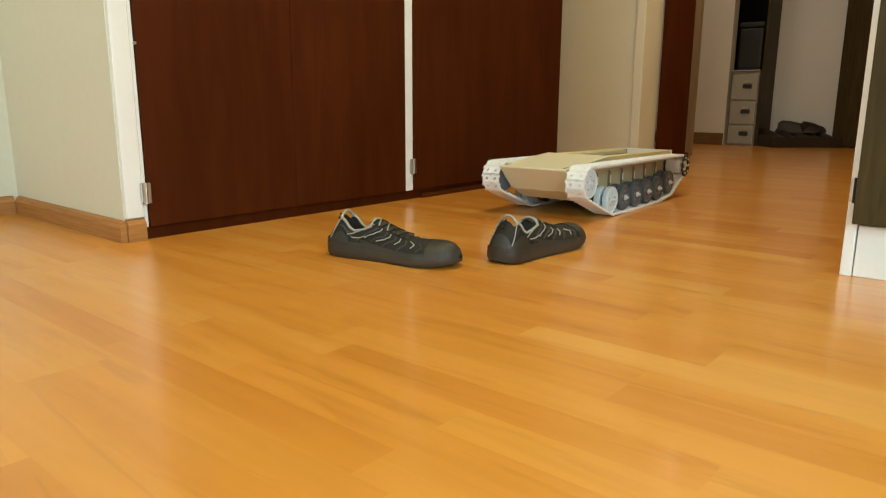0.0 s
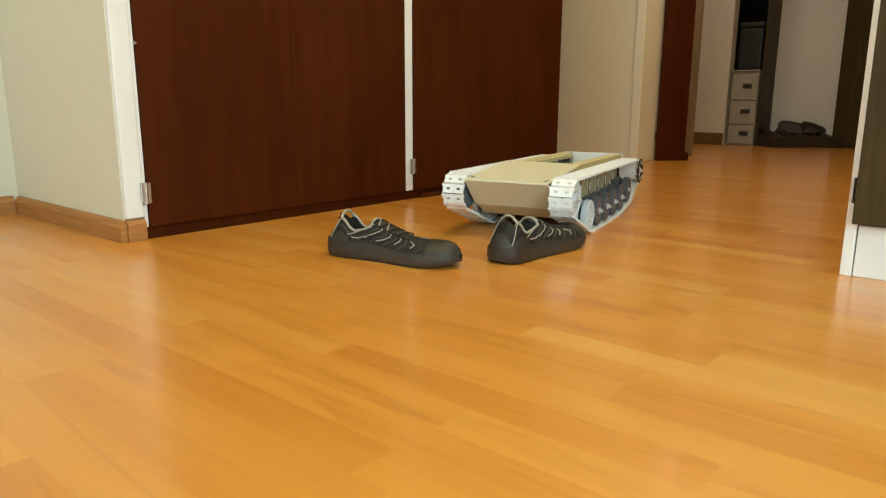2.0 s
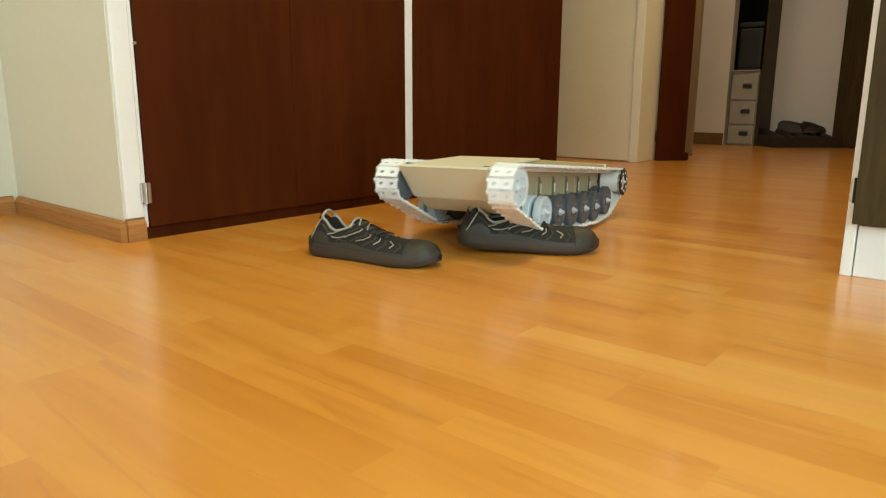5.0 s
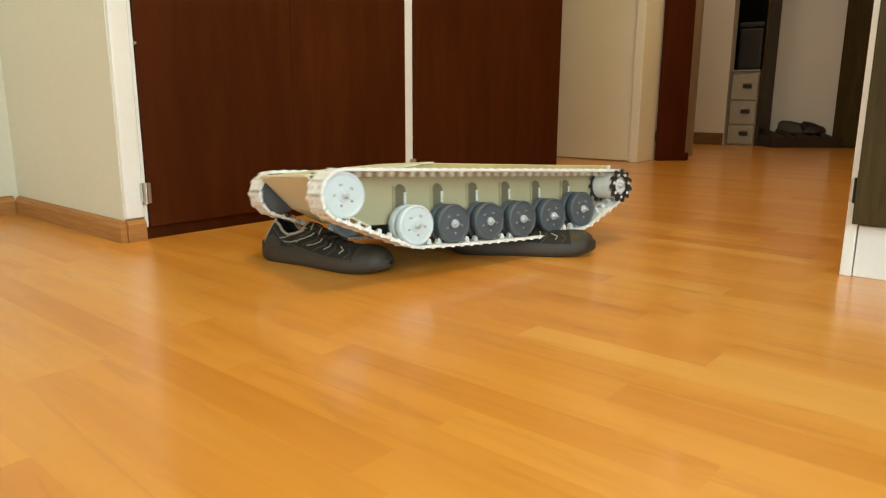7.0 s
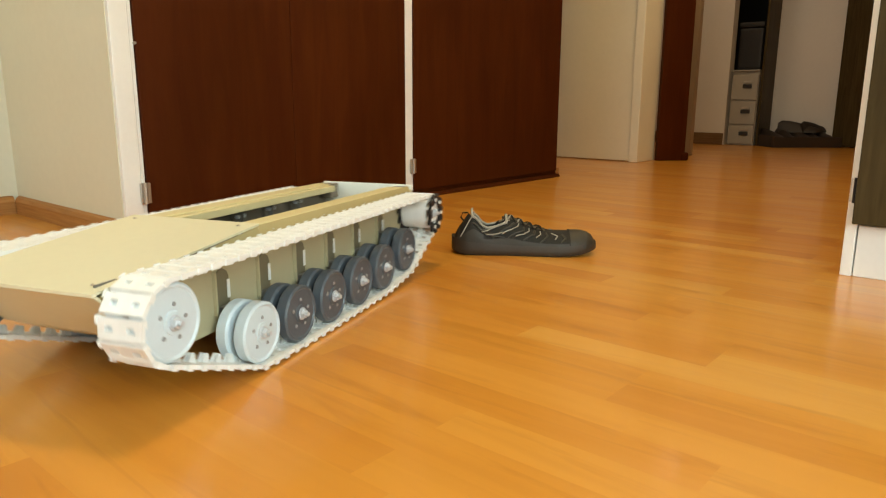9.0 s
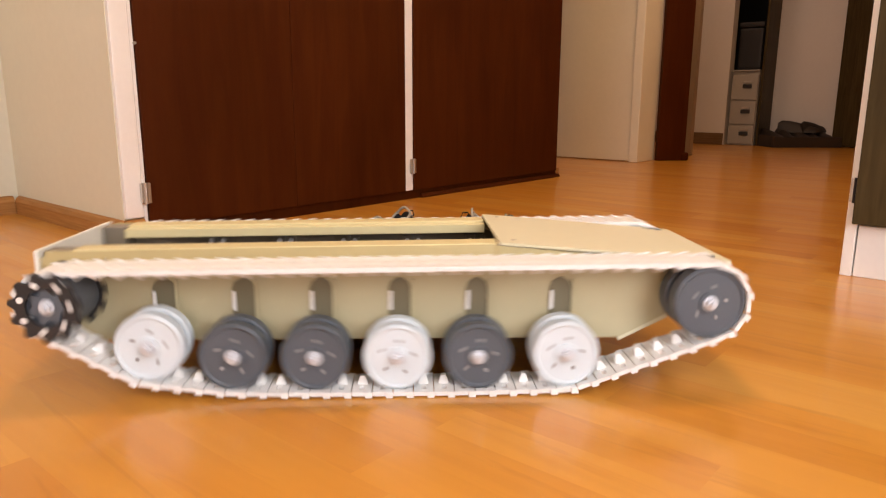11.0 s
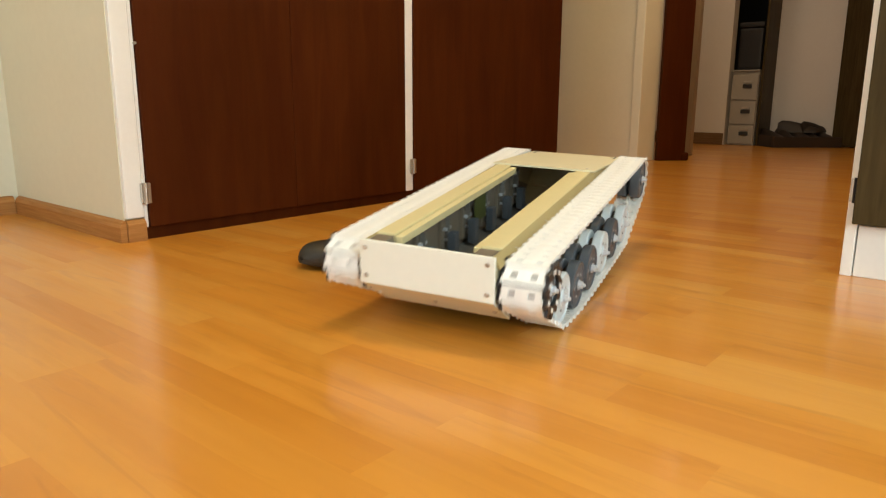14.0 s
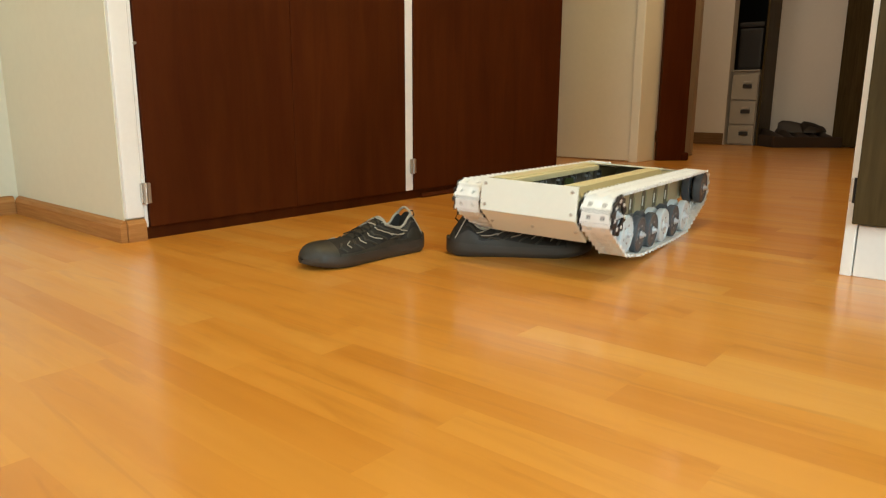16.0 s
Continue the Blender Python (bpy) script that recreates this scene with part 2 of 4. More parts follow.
# ---- closet: frame, plinth, doors ----
def hinge(parent, x, y, z):
    h = part("hinge", box(x - 0.012, y - 0.005, z - 0.024, x + 0.012, y + 0.002, z + 0.024, 0.0015), M_STEEL, parent, "worn steel hinge")
    b = lathe([(-0.025, 0), (-0.025, 0.0045), (0.025, 0.0045), (0.025, 0)], 10, m=pose(x - 0.001, y - 0.006, z, 90))
    part("hinge_pin", b, M_STEEL, h, smooth=True)
    for k in (-0.014, 0.014):
        part("screw", lathe([(-0.0065, 0), (-0.0065, 0.002), (0.0, 0.0025)], 8, m=pose(x + 0.007, y, z + k)), M_STEEL, h)


def closet():
    c = thing("built_in_closet", "built-in closet with mahogany doors and white frame", "closet")
    part("frame_post", box(0.738, CY - 0.008, 0.055, 0.781, CY + 0.03, 2.2, 0.003), M_WHITE, c, "white painted door frame")
    part("frame_post", box(0.782, CY - 0.005, 0.03, 0.791, CY + 0.03, 2.2, 0.002), M_WHITE, c, "white painted frame edge")
    part("frame_post", box(1.681, CY - 0.008, 0.03, 1.6985, CY + 0.03, 2.2, 0.003), M_WHITE, c, "white painted middle post")
    part("frame_post", box(1.7005, CY - 0.004, 0.03, 1.721, CY + 0.03, 2.2, 0.003), M_WHITE, c, "white painted middle post")
    part("frame_head", box(0.787, CY - 0.006, 2.2, 2.652, CY + 0.03, 2.26, 0.002), M_WHITE, c, "white painted frame head")
    for x0, x1, hx in ((0.793, 1.2275, 0.786), (1.2287, 1.679, None), (1.723, 2.636, 1.7125)):
        d = part("door", box(x0, CY - 0.010, 0.030, x1, CY + 0.010, 2.19, 0.002), M_MAHOG, c, "dark mahogany veneer door")
        if hx:
            for z in (0.112, 1.1, 2.05):
                hinge(d, hx, CY - 0.011, z)
    part("plinth", box(0.786, CY + 0.001, 0.0, 2.646, CY + 0.02, 0.029), M_MAHOG, c, "dark wooden plinth")
    part("plinth_moulding", prism([(CY - 0.012, 0.0), (CY, 0.0), (CY, 0.016), (CY - 0.006, 0.014), (CY - 0.012, 0.006)], 1.76, 2.664, "x"), M_MAHOG, c, "dark quarter-round moulding")
    part("side_panel", box(2.624, CY + 0.012, 0.0, 2.646, 2.098, 2.26, 0.002), M_MAHOG, c, "dark closet end panel")
    part("moulding_end", box(2.648, CY - 0.006, 0.0, 2.668, CY + 0.05, 0.04, 0.006), M_BASE, c, "rounded wooden moulding end")
    # a small dowel hole and scuffs on the frame
    part("frame_knob", lathe([(-0.016, 0), (-0.016, 0.003), (-0.010, 0.004)], 10, m=pose(0.790, CY, 0.452)), M_STEEL, c, "small steel pin")


closet()
structure("wall_over_closet", box(0.775, CY, 2.262, 2.66, CY + 0.1, H), M_WALL, "cream painted wall over the closet")


# ---- hall beyond the closet ----
structure("wall_hall_end", box(2.66, 3.4, 0, 8.0, 3.52, H), M_WALL, "plain wall of the side passage")
structure("wall_passage", box(2.54, 2.372, 0, 2.66, 3.4, H), M_WALL, "plain wall of the side passage")


def flush_door():
    d = thing("door", "closed flush cream painted door in a cream frame", "door")
    part("door_leaf", box(3.572, 1.688, 0.006, 3.612, 2.52, 2.04, 0.003), M_CREAMDOOR, d, "flush cream door leaf")
    part("door_frame", box(3.560, 1.636, 0.0, 3.78, 1.686, 2.09, 0.004), M_CREAMDOOR, d, "cream door frame post")
    part("door_frame", box(3.560, 2.522, 0.0, 3.70, 2.566, 2.09, 0.004), M_CREAMDOOR, d, "cream door frame post")
    part("door_head", box(3.560, 1.694, 2.042, 3.70, 2.52, 2.09, 0.004), M_CREAMDOOR, d, "cream door frame head")


flush_door()
structure("wall_hall_door", box(3.575, 2.568, 0, 3.70, 3.4, H), M_WALL, "cream painted wall beside the door")
structure("wall_hall_lintel", box(3.575, 1.636, 2.092, 3.70, 2.566, H), M_WALL, "cream painted wall over the door")


def dark_door():
    d = thing("wardrobe", "dark brown wooden wardrobe end standing against the wall", "wardrobe")
    m = Matrix.Translation((3.745, 1.602, 0)) @ pose(0, 0, 0, 0, 0, -40)
    part("side_panel", join(None, box(0, 0, 0.0, 0.166, 0.03, 2.1, 0.003), m), M_MAHOG, d, "dark stained side panel")
    part("base_moulding", join(None, box(0.146, -0.008, 0.0, 0.186, 0.04, 0.045, 0.008), m), M_MAHOG, d, "dark base moulding")


dark_door()
X2 = 5.5
structure("trim_passage", box(4.25, 1.612, 0, 4.30, 1.80, 2.1, 0.003), M_TAN, "door casing, brownish beige with its shade")
structure("wall_far", box(X2, 1.832, 0, X2 + 0.1, 3.4, H), M_FARWALL, "greyish white painted wall")
structure("wall_far_mid", box(X2 + 0.35, 0.16, 0, X2 + 0.45, 1.632, H), M_FARWALL, "greyish white painted wall")
structure("wall_far_lintel", box(X2 + 0.11, 1.60, 2.05, X2 + 0.34, 1.90, H), M_WALL, "plain wall over the doorway")
structure("baseboard_far", box(X2 - 0.016, 1.836, 0, X2 - 0.001, 2.4, 0.088, 0.003), M_OLDOAK, "dull brown wooden baseboard")
# near-black colour stands in for the darkness of the unlit room
structure("wall_far_room", box(7.6, 0.4, 0, 7.7, 3.4, H), M_DARK, "wall coloured black for the darkness of the unlit room")
structure("trim_far_door", box(X2 + 0.33, 1.612, 0, X2 + 0.349, 1.646, 2.05, 0.002), M_FARWALL, "white painted door trim")
structure("trim_far_door_dark", box(X2 + 0.04, 1.594, 0, X2 + 0.325, 1.610, 2.05, 0.002), M_BROWN, "dark brown door jamb")


def drawer_cabinet():
    c = thing("drawer_cabinet", "grey three-drawer filing cabinet with dark handles in the doorway", "cabinet")
    x, y0, y1 = 5.52, 1.622, 1.812
    part("body", box(x + 0.012, y0, 0.0, x + 0.5, y1, 0.545, 0.004), M_CAB, c)
    z = (0.012, 0.158, 0.338, 0.528)
    for a, b in zip(z, z[1:]):
        d = part("drawer", box(x - 0.006, y0 + 0.003, a, x + 0.010, y1 - 0.003, b - 0.008, 0.003), M_CAB, c)
        zm = a + (b - a) * 0.52
        part("handle", box(x - 0.016, y0 + 0.04, zm - 0.014, x - 0.007, y0 + 0.105, zm + 0.014, 0.003), M_BLACK, d, "dark recessed handle")
        part("label_holder", box(x - 0.012, y0 + 0.045, zm + 0.020, x - 0.007, y0 + 0.10, zm + 0.036, 0.001), M_STEEL, d, "small metal label holder")
    part("top", box(x - 0.008, y0 - 0.003, 0.546, x + 0.5, y1 + 0.003, 0.556, 0.003), M_CAB, c)


drawer_cabinet()


def dark_bag():
    b = thing("storage_box", "black box standing on the filing cabinet", "box")
    part("body", box(5.56, 1.63, 0.558, 5.9, 1.80, 0.86, 0.02), M_DARK, b)
    part("lid", box(5.555, 1.625, 0.862, 5.905, 1.804, 0.90, 0.012), M_DARK, b)


dark_bag()


def low_shoe(name, m, length):
    """A simple dark low shoe, seen from far."""
    s = thing(name, "dark brown leather shoe on the doormat", "shoe", "shoes on the doormat", m)
    k = length / 0.3
    bm = bmesh.new()
    stations = [(-0.15, 0.030, 0.075), (-0.12, 0.040, 0.095), (-0.06, 0.042, 0.090), (0.0, 0.043, 0.078), (0.06, 0.048, 0.058), (0.11, 0.044, 0.048), (0.15, 0.022, 0.032)]
    rings = []
    for x, w, h in stations:
        rings.append([bm.verts.new((x * k, w * k * math.cos(a), max(0.012, h * k * math.sin(a)) if 0.01 < a < 3.13 else 0.012)) for a in [math.pi * i / 10 for i in range(11)]])
    for u, v in zip(rings, rings[1:]):
        for i in range(10):
            bm.faces.new((u[i], u[i + 1], v[i + 1], v[i]))
    bm.faces.new(rings[0]); bm.faces.new(rings[-1])
    part("upper", bm, M_FARSHOE, s, smooth=True)
    part("sole", prism([(-0.152 * k, -0.03 * k), (-0.09 * k, -0.042 * k), (0.06 * k, -0.05 * k), (0.13 * k, -0.04 * k), (0.155 * k, 0.0), (0.13 * k, 0.04 * k), (0.06 * k, 0.05 * k), (-0.09 * k, 0.042 * k), (-0.152 * k, 0.03 * k)], 0.0, 0.014, "z"), M_SOLE, s)
    return s


TRAY = pose(5.40, 1.44, 0, 0, 0, -48)       # its front edge runs along x


def shoe_tray():
    t = thing("shoe_tray", "low dark brown shoe tray with a pile of shoes", "shoe tray", m=TRAY)
    part("tray_bottom", box(0.0, 0.015, 0.001, 0.50, 0.30, 0.040, 0.006), M_MAT, t)
    part("tray_edge", box(0.0, 0.0, 0.0, 0.50, 0.014, 0.075, 0.003), M_MAT, t)
    part("tray_edge", box(-0.015, 0.0, 0.0, -0.001, 0.30, 0.085, 0.003), M_MAT, t)


shoe_tray()
for sx, sy, sz, st, sl in ((0.06, 0.16, 0.041, -82, 0.27), (0.155, 0.16, 0.041, -96, 0.29), (0.25, 0.17, 0.041, -84, 0.30), (0.345, 0.16, 0.041, -98, 0.28), (0.44, 0.17, 0.041, -86, 0.27), (0.26, 0.17, 0.100, -30, 0.28), (0.38, 0.18, 0.102, 20, 0.26)):
    low_shoe("shoe", TRAY @ pose(sx, sy, sz, 0, 0, st), sl)


def open_door():
    d = thing("door", "dark brown wooden door standing open in the hall", "door", m=pose(5.825, 1.135, 0, 0, 0, -110))
    part("door_leaf", box(0, -0.04, 0.01, 0.80, 0, 2.03, 0.003), M_BROWN, d)
    part("handle", tube([(0.72, -0.038, 1.02), (0.72, -0.09, 1.02), (0.64, -0.09, 1.02)], 0.008), M_STEEL, d, "steel door handle", True)


open_door()
structure("wall_hall_side", box(1.56, 0.02, 0, 8.0, 0.14, H), M_WALL, "cream painted hall wall")
structure("wall_far_close", box(7.7, 0.14, 0, 7.8, 3.4, H), M_WALL, "plain wall")


# ---- wardrobe with the white post ----
def side_closet():
    c = thing("hall_closet", "white-framed closet with dark brown veneer door", "closet")
    x = 1.497
    part("post", box(x, 0.236, 0.0, x + 0.05, 0.256, 2.3, 0.002), M_WHITE, c, "white painted post")
    part("kickboard", box(x + 0.004, -1.19, 0.0, x + 0.05, 0.234, 0.100, 0.002), M_WHITE, c, "white painted kickboard")
    y = 0.243
    for i in range(2):
        y1 = y - 0.71
        d = part("door", box(x - 0.018, y1 + 0.003, 0.104, x - 0.001, y, 2.28, 0.002), M_BROWN, c, "dark brown veneer door")
        if i == 0:
            h = part("hinge", box(x - 0.004, 0.2445, 0.144, x - 0.0005, 0.2545, 0.188, 0.001), M_STEEL, d, "small steel hinge")
            part("hinge_pin", lathe([(-0.024, 0), (-0.024, 0.003), (0.024, 0.003), (0.024, 0)], 8, m=pose(x - 0.005, 0.2465, 0.166, 90)), M_BLACK, h)
        y = y1
    part("body", box(x + 0.052, -1.19, 0.0, x + 0.06, 0.234, 2.3), M_WHITE, c)
    part("side_panel", box(x + 0.052, 0.236, 0.0, x + 0.6, 0.252, 2.3, 0.002), M_WHITE, c, "white closet side")


side_closet()


# ---- lamps and window that light the rooms ----
def ceiling_lamp(x, y):
    l = thing("ceiling_lamp", "round milky glass ceiling lamp", "lamp", "ceiling lamps", pose(x, y, H - 0.004))
    part("base", lathe([(0.0, 0.0), (0.0, 0.10), (0.02, 0.10), (0.02, 0.0)], 24, m=pose(0, 0, 0, -90)), M_WHITE, l)
    part("shade_ring", lathe([(0.021, 0.19), (0.021, 0.20), (0.045, 0.20), (0.045, 0.19), (0.021, 0.19)], 32, m=pose(0, 0, 0, -90)), M_GLASS, l, "milky glass ring")


# the third goes with the added passage light and is unseen
for lx, ly in ((0.95, 0.72), (3.0, 0.85), (4.7, 1.9)):
    ceiling_lamp(lx, ly)


def window():
    w = set_piece("window_1", "white framed glazed balcony door")
    for x0, x1 in ((-0.548, -0.49), (0.49, 0.548)):
        part("window_frame", box(x0, -1.30, 0.0, x1, -1.23, 2.118, 0.004), M_FRAMEW, w)
    for z0, z1 in ((0.0, 0.12), (2.05, 2.118)):
        part("window_frame", box(-0.488, -1.29, z0, 0.488, -1.24, z1, 0.004), M_FRAMEW, w)
    m, t, b = material("window_glass")
    b.inputs["Transmission Weight"].default_value, b.inputs["Roughness"].default_value = 1.0, 0.02
    w2 = set_piece("window_2", "white framed window with two panes")
    for y0, y1 in ((-0.4, -0.34), (0.47, 0.53), (1.34, 1.4)):
        part("window_frame", box(-2.70, y0, 0.852, -2.63, y1, 2.098, 0.004), M_FRAMEW, w2)
    for y0, y1 in ((-0.338, 0.468), (0.532, 1.338)):
        for z0, z1 in ((0.852, 0.91), (2.04, 2.098)):
            part("window_frame", box(-2.69, y0, z0, -2.64, y1, z1, 0.004), M_FRAMEW, w2)
        q = part("pane", box(-2.668, y0, 0.912, -2.664, y1, 2.038), m, w2)
        q.visible_shadow = False
    p = part("pane", box(-0.488, -1.268, 0.122, 0.488, -1.264, 2.048), m, w)
    p.visible_shadow = False


window()


# ---- tracked robot chassis ----
R_WHEEL, R_IDLER, R_SPR, T_LINK = 0.0385, 0.0415, 0.0325, 0.0062
# road wheels of the left and right side, front to rear: the two sides stand a little apart
WHEEL_X = {1: (0.1335, 0.0445, -0.0465, -0.1375, -0.2278, -0.323), -1: (0.1273, 0.027, -0.0648, -0.1573, -0.2477, -0.3393)}
WHEEL_Z = (0.0470, 0.0450, 0.0447, 0.0450, 0.0465, 0.0580)
WHEELS = {s: list(zip(WHEEL_X[s], WHEEL_Z)) for s in (1, -1)}
IDLER, SPROCKET = (0.2875, 0.1080), (-0.4390, 0.1078)
Y_TRACK, W_TRACK = 0.1355, 0.054


def loop_path(side):
    """The closed way of one track round its wheels, counted along the top run towards the front."""
    pts = []
    for (x, z), r in [(IDLER, R_IDLER), (SPROCKET, R_SPR)] + [(w, R_WHEEL) for w in WHEELS[side]]:
        pts += [(x + r * math.cos(a * math.pi / 60), z + r * math.sin(a * math.pi / 60)) for a in range(120)]
    pts = sorted(set(pts))

    def half(seq):
        out = []
        for p in seq:
            while len(out) > 1 and (out[-1][0] - out[-2][0]) * (p[1] - out[-2][1]) - (out[-1][1] - out[-2][1]) * (p[0] - out[-2][0]) <= 0:
                out.pop()
            out.append(p)
        return out[:-1]

    ring = (half(pts) + half(pts[::-1]))[::-1]
    ring = np.array(ring + ring[:1])
    s = np.concatenate([[0], np.cumsum(np.hypot(*np.diff(ring, axis=0).T))])
    return ring, s


RINGS = {s: loop_path(s) for s in (1, -1)}
LOOP = float(RINGS[1][1][-1])
N_LINK = round(LOOP / 0.0235)


def on_loop(side, k, run):
    """Pose of link k after the track has run some metres; its own z points outwards."""
    ring, lengths = RINGS[side]
    total = float(lengths[-1])
    s, e = k * total / N_LINK + run, 0.007
    a = [np.array([np.interp((s + d) % total, lengths, ring[:, i]) for i in (0, 1)]) for d in (-e, e)]
    p, d = (a[0] + a[1]) / 2, a[1] - a[0]
    d = d / np.hypot(*d)
    return Matrix(((d[0], 0, -d[1], p[0]), (0, 1, 0, 0), (d[1], 0, d[0], p[1]), (0, 0, 0, 1)))


def link_bm():
    l, w, t = LOOP / N_LINK / 2 - 0.0006, W_TRACK / 2, T_LINK
    bm = box(-l, -w, 0.0005, -0.003, w, t - 0.001)
    box(0.003, -w, 0.0005, l, w, t - 0.001, bm=bm)
    for y0, y1 in ((-w, -0.0185), (-0.0085, 0.0085), (0.0185, w)):
        box(-0.003, y0, 0.0005, 0.003, y1, t - 0.001, bm=bm)
    box(l - 0.0040, -w + 0.001, t - 0.001, l - 0.001, w - 0.001, t - 0.0004, bm=bm)
    for s in (-1, 1):
        box(-l - 0.001, s * w, 0.0, -l + 0.007, s * (w + 0.0022), t + 0.0006, bm=bm)
    for y in (-0.0028, 0.0028):
        prism([(-0.0060, 0.0005), (0.0060, 0.0005), (0.0035, -0.0075), (-0.0035, -0.0075)], y - 0.0012, y + 0.0012, "y", bm=bm)
    prism([(-0.0035, -0.0075), (0.0035, -0.0075), (0.0025, -0.0098), (-0.0025, -0.0098)], -0.0038, 0.0038, "y", bm=bm)
    return bm


def nut(parent, s, y):
    w = part("washer", lathe([(y, 0.0), (y, 0.0085), (y + s * 0.0015, 0.0085), (y + s * 0.0015, 0.0)], 14), M_NUT, parent)
    part("nut", lathe([(y + s * 0.0016, 0.0), (y + s * 0.0016, 0.0062), (y + s * 0.006, 0.0062), (y + s * 0.0068, 0.005), (y + s * 0.0068, 0.0)], 6), M_NUT, parent, "zinc lock nut")
    part("bolt_end", lathe([(y + s * 0.0069, 0.0), (y + s * 0.0069, 0.0032), (y + s * 0.0105, 0.0032), (y + s * 0.0105, 0.0)], 8), M_NUT, parent)


def road_wheel(parent, name, x, z, side, r, mat, label):
    """Two discs side by side, with a gap for the guide teeth; y runs outwards."""
    s = side
    y0, y1 = 0.0040, (0.0250 if name == "idler_wheel" else 0.0215)
    b = 0.0025
    outer = [(s * y0, 0.0), (s * y0, r - b), (s * (y0 + b), r), (s * (y1 - b), r), (s * y1, r - b), (s * y1, r - 0.004), (s * (y1 - 0.002), r - 0.006), (s * (y1 - 0.002), 0.013), (s * y1, 0.012), (s * y1, 0.0)]
    w = part(name, lathe(outer, 36), mat, parent, label, True)
    w.location = (x, s * Y_TRACK, z)
    part("inner_disc", lathe([(-s * y0, 0.0), (-s * y0, r - b), (-s * (y0 + b), r), (-s * (y1 - b), r), (-s * y1, r - b), (-s * y1, 0.0)], 36), mat, w, smooth=True)
    part("hub", lathe([(-s * 0.0044, 0.0), (-s * 0.0044, r * 0.62), (s * 0.0044, r * 0.62), (s * 0.0044, 0.0)], 24), M_BLACK, w, "dark hub between the discs")
    nut(w, s, s * y1)
    for k in range(5):
        a = 2 * math.pi * k / 5 + 0.3
        part("screw", lathe([(s * (y1 - 0.002), 0.0), (s * (y1 - 0.002), 0.0026), (s * (y1 - 0.0008), 0.002), (s * (y1 - 0.0008), 0.0)], 8, m=Matrix.Translation((0.019 * math.cos(a), 0, 0.019 * math.sin(a)))), M_PIN, w)
    return w


def toothed(r0, r1, n, y0, y1, hole):
    """A ring with n round-cornered teeth."""
    bm = bmesh.new()
    rows = []
    for y in (y0, y1):
        o, i = [], []
        for k in range(n * 4):
            a = 2 * math.pi * (k + 0.5) / (n * 4)
            r = r1 if k % 4 in (0, 1) else r0
            o.append(bm.verts.new((r * math.cos(a), y, r * math.sin(a))))
            i.append(bm.verts.new((hole * math.cos(a), y, hole * math.sin(a))))
        rows.append((o, i))
    m = n * 4
    for k in range(m):
        j = (k + 1) % m
        (o0, i0), (o1, i1) = rows
        bm.faces.new((o0[k], o0[j], o1[j], o1[k]))
        bm.faces.new((i0[k], i0[j], i1[j], i1[k]))
        bm.faces.new((o0[k], o0[j], i0[j], i0[k]))
        bm.faces.new((o1[k], o1[j], i1[j], i1[k]))
    return bm


def sprocket(parent, side):
    s = side
    w = part("sprocket", toothed(0.0315, 0.0390, 11, s * 0.0290, s * 0.0335, 0.021), M_BLACK, parent, "black toothed drive sprocket")
    w.location = (SPROCKET[0], s * Y_TRACK, SPROCKET[1])
    part("inner_ring", toothed(0.0315, 0.0390, 11, -s * 0.0335, -s * 0.0295, 0.012), M_BLACK, w)
    part("drum", lathe([(-s * 0.029, 0.0), (-s * 0.029, 0.0300), (s * 0.022, 0.0300), (s * 0.022, 0.0)], 24), M_TRACK if s > 0 else M_GREY, w, "white sprocket drum" if s > 0 else "dark sprocket drum", True)
    part("hub_disc", toothed(0.0155, 0.0205, 7, s * 0.0225, s * 0.029, 0.006), M_TRACK if s > 0 else M_GREY, w, "white hub with lugs" if s > 0 else "dark hub with lugs")
    for k in range(7):
        a = 2 * math.pi * (k + 0.5) / 7
        part("spacer", lathe([(s * 0.0225, 0.0), (s * 0.0225, 0.0036), (s * 0.0350, 0.0036), (s * 0.0350, 0.0)], 8, m=Matrix.Translation((0.0265 * math.cos(a), 0, 0.0265 * math.sin(a)))), M_TRACK, w)
    nut(w, s, s * 0.029)
    return w


def sheet(rows, t=0.003):
    """A bent panel of quads: two rows of points, thickened inwards along -z and -y."""
    bm = bmesh.new()
    grid = [[bm.verts.new(p) for p in row] for row in rows]
    back = [[bm.verts.new((p[0], p[1] * 0.985, p[2] - t)) for p in row] for row in rows]
    for g in (grid, back):
        for a, b in zip(g, g[1:]):
            for i in range(len(a) - 1):
                bm.faces.new((a[i], a[i + 1], b[i + 1], b[i]))
    n = len(rows[0])
    for i in range(n - 1):
        bm.faces.new((grid[0][i], grid[0][i + 1], back[0][i + 1], back[0][i]))
        bm.faces.new((grid[-1][i], grid[-1][i + 1], back[-1][i + 1], back[-1][i]))
    for i in (0, n - 1):
        bm.faces.new((grid[0][i], grid[-1][i], back[-1][i], back[0][i]))
    return bm


def screw(parent, x, y, z, rx=0, ry=0):
    part("screw", lathe([(0.0, 0.0), (0.0, 0.0036), (0.0014, 0.003), (0.002, 0.0016), (0.0012, 0.0)], 10, m=pose(x, y, z, rx, 0, ry)), M_STEEL, parent)


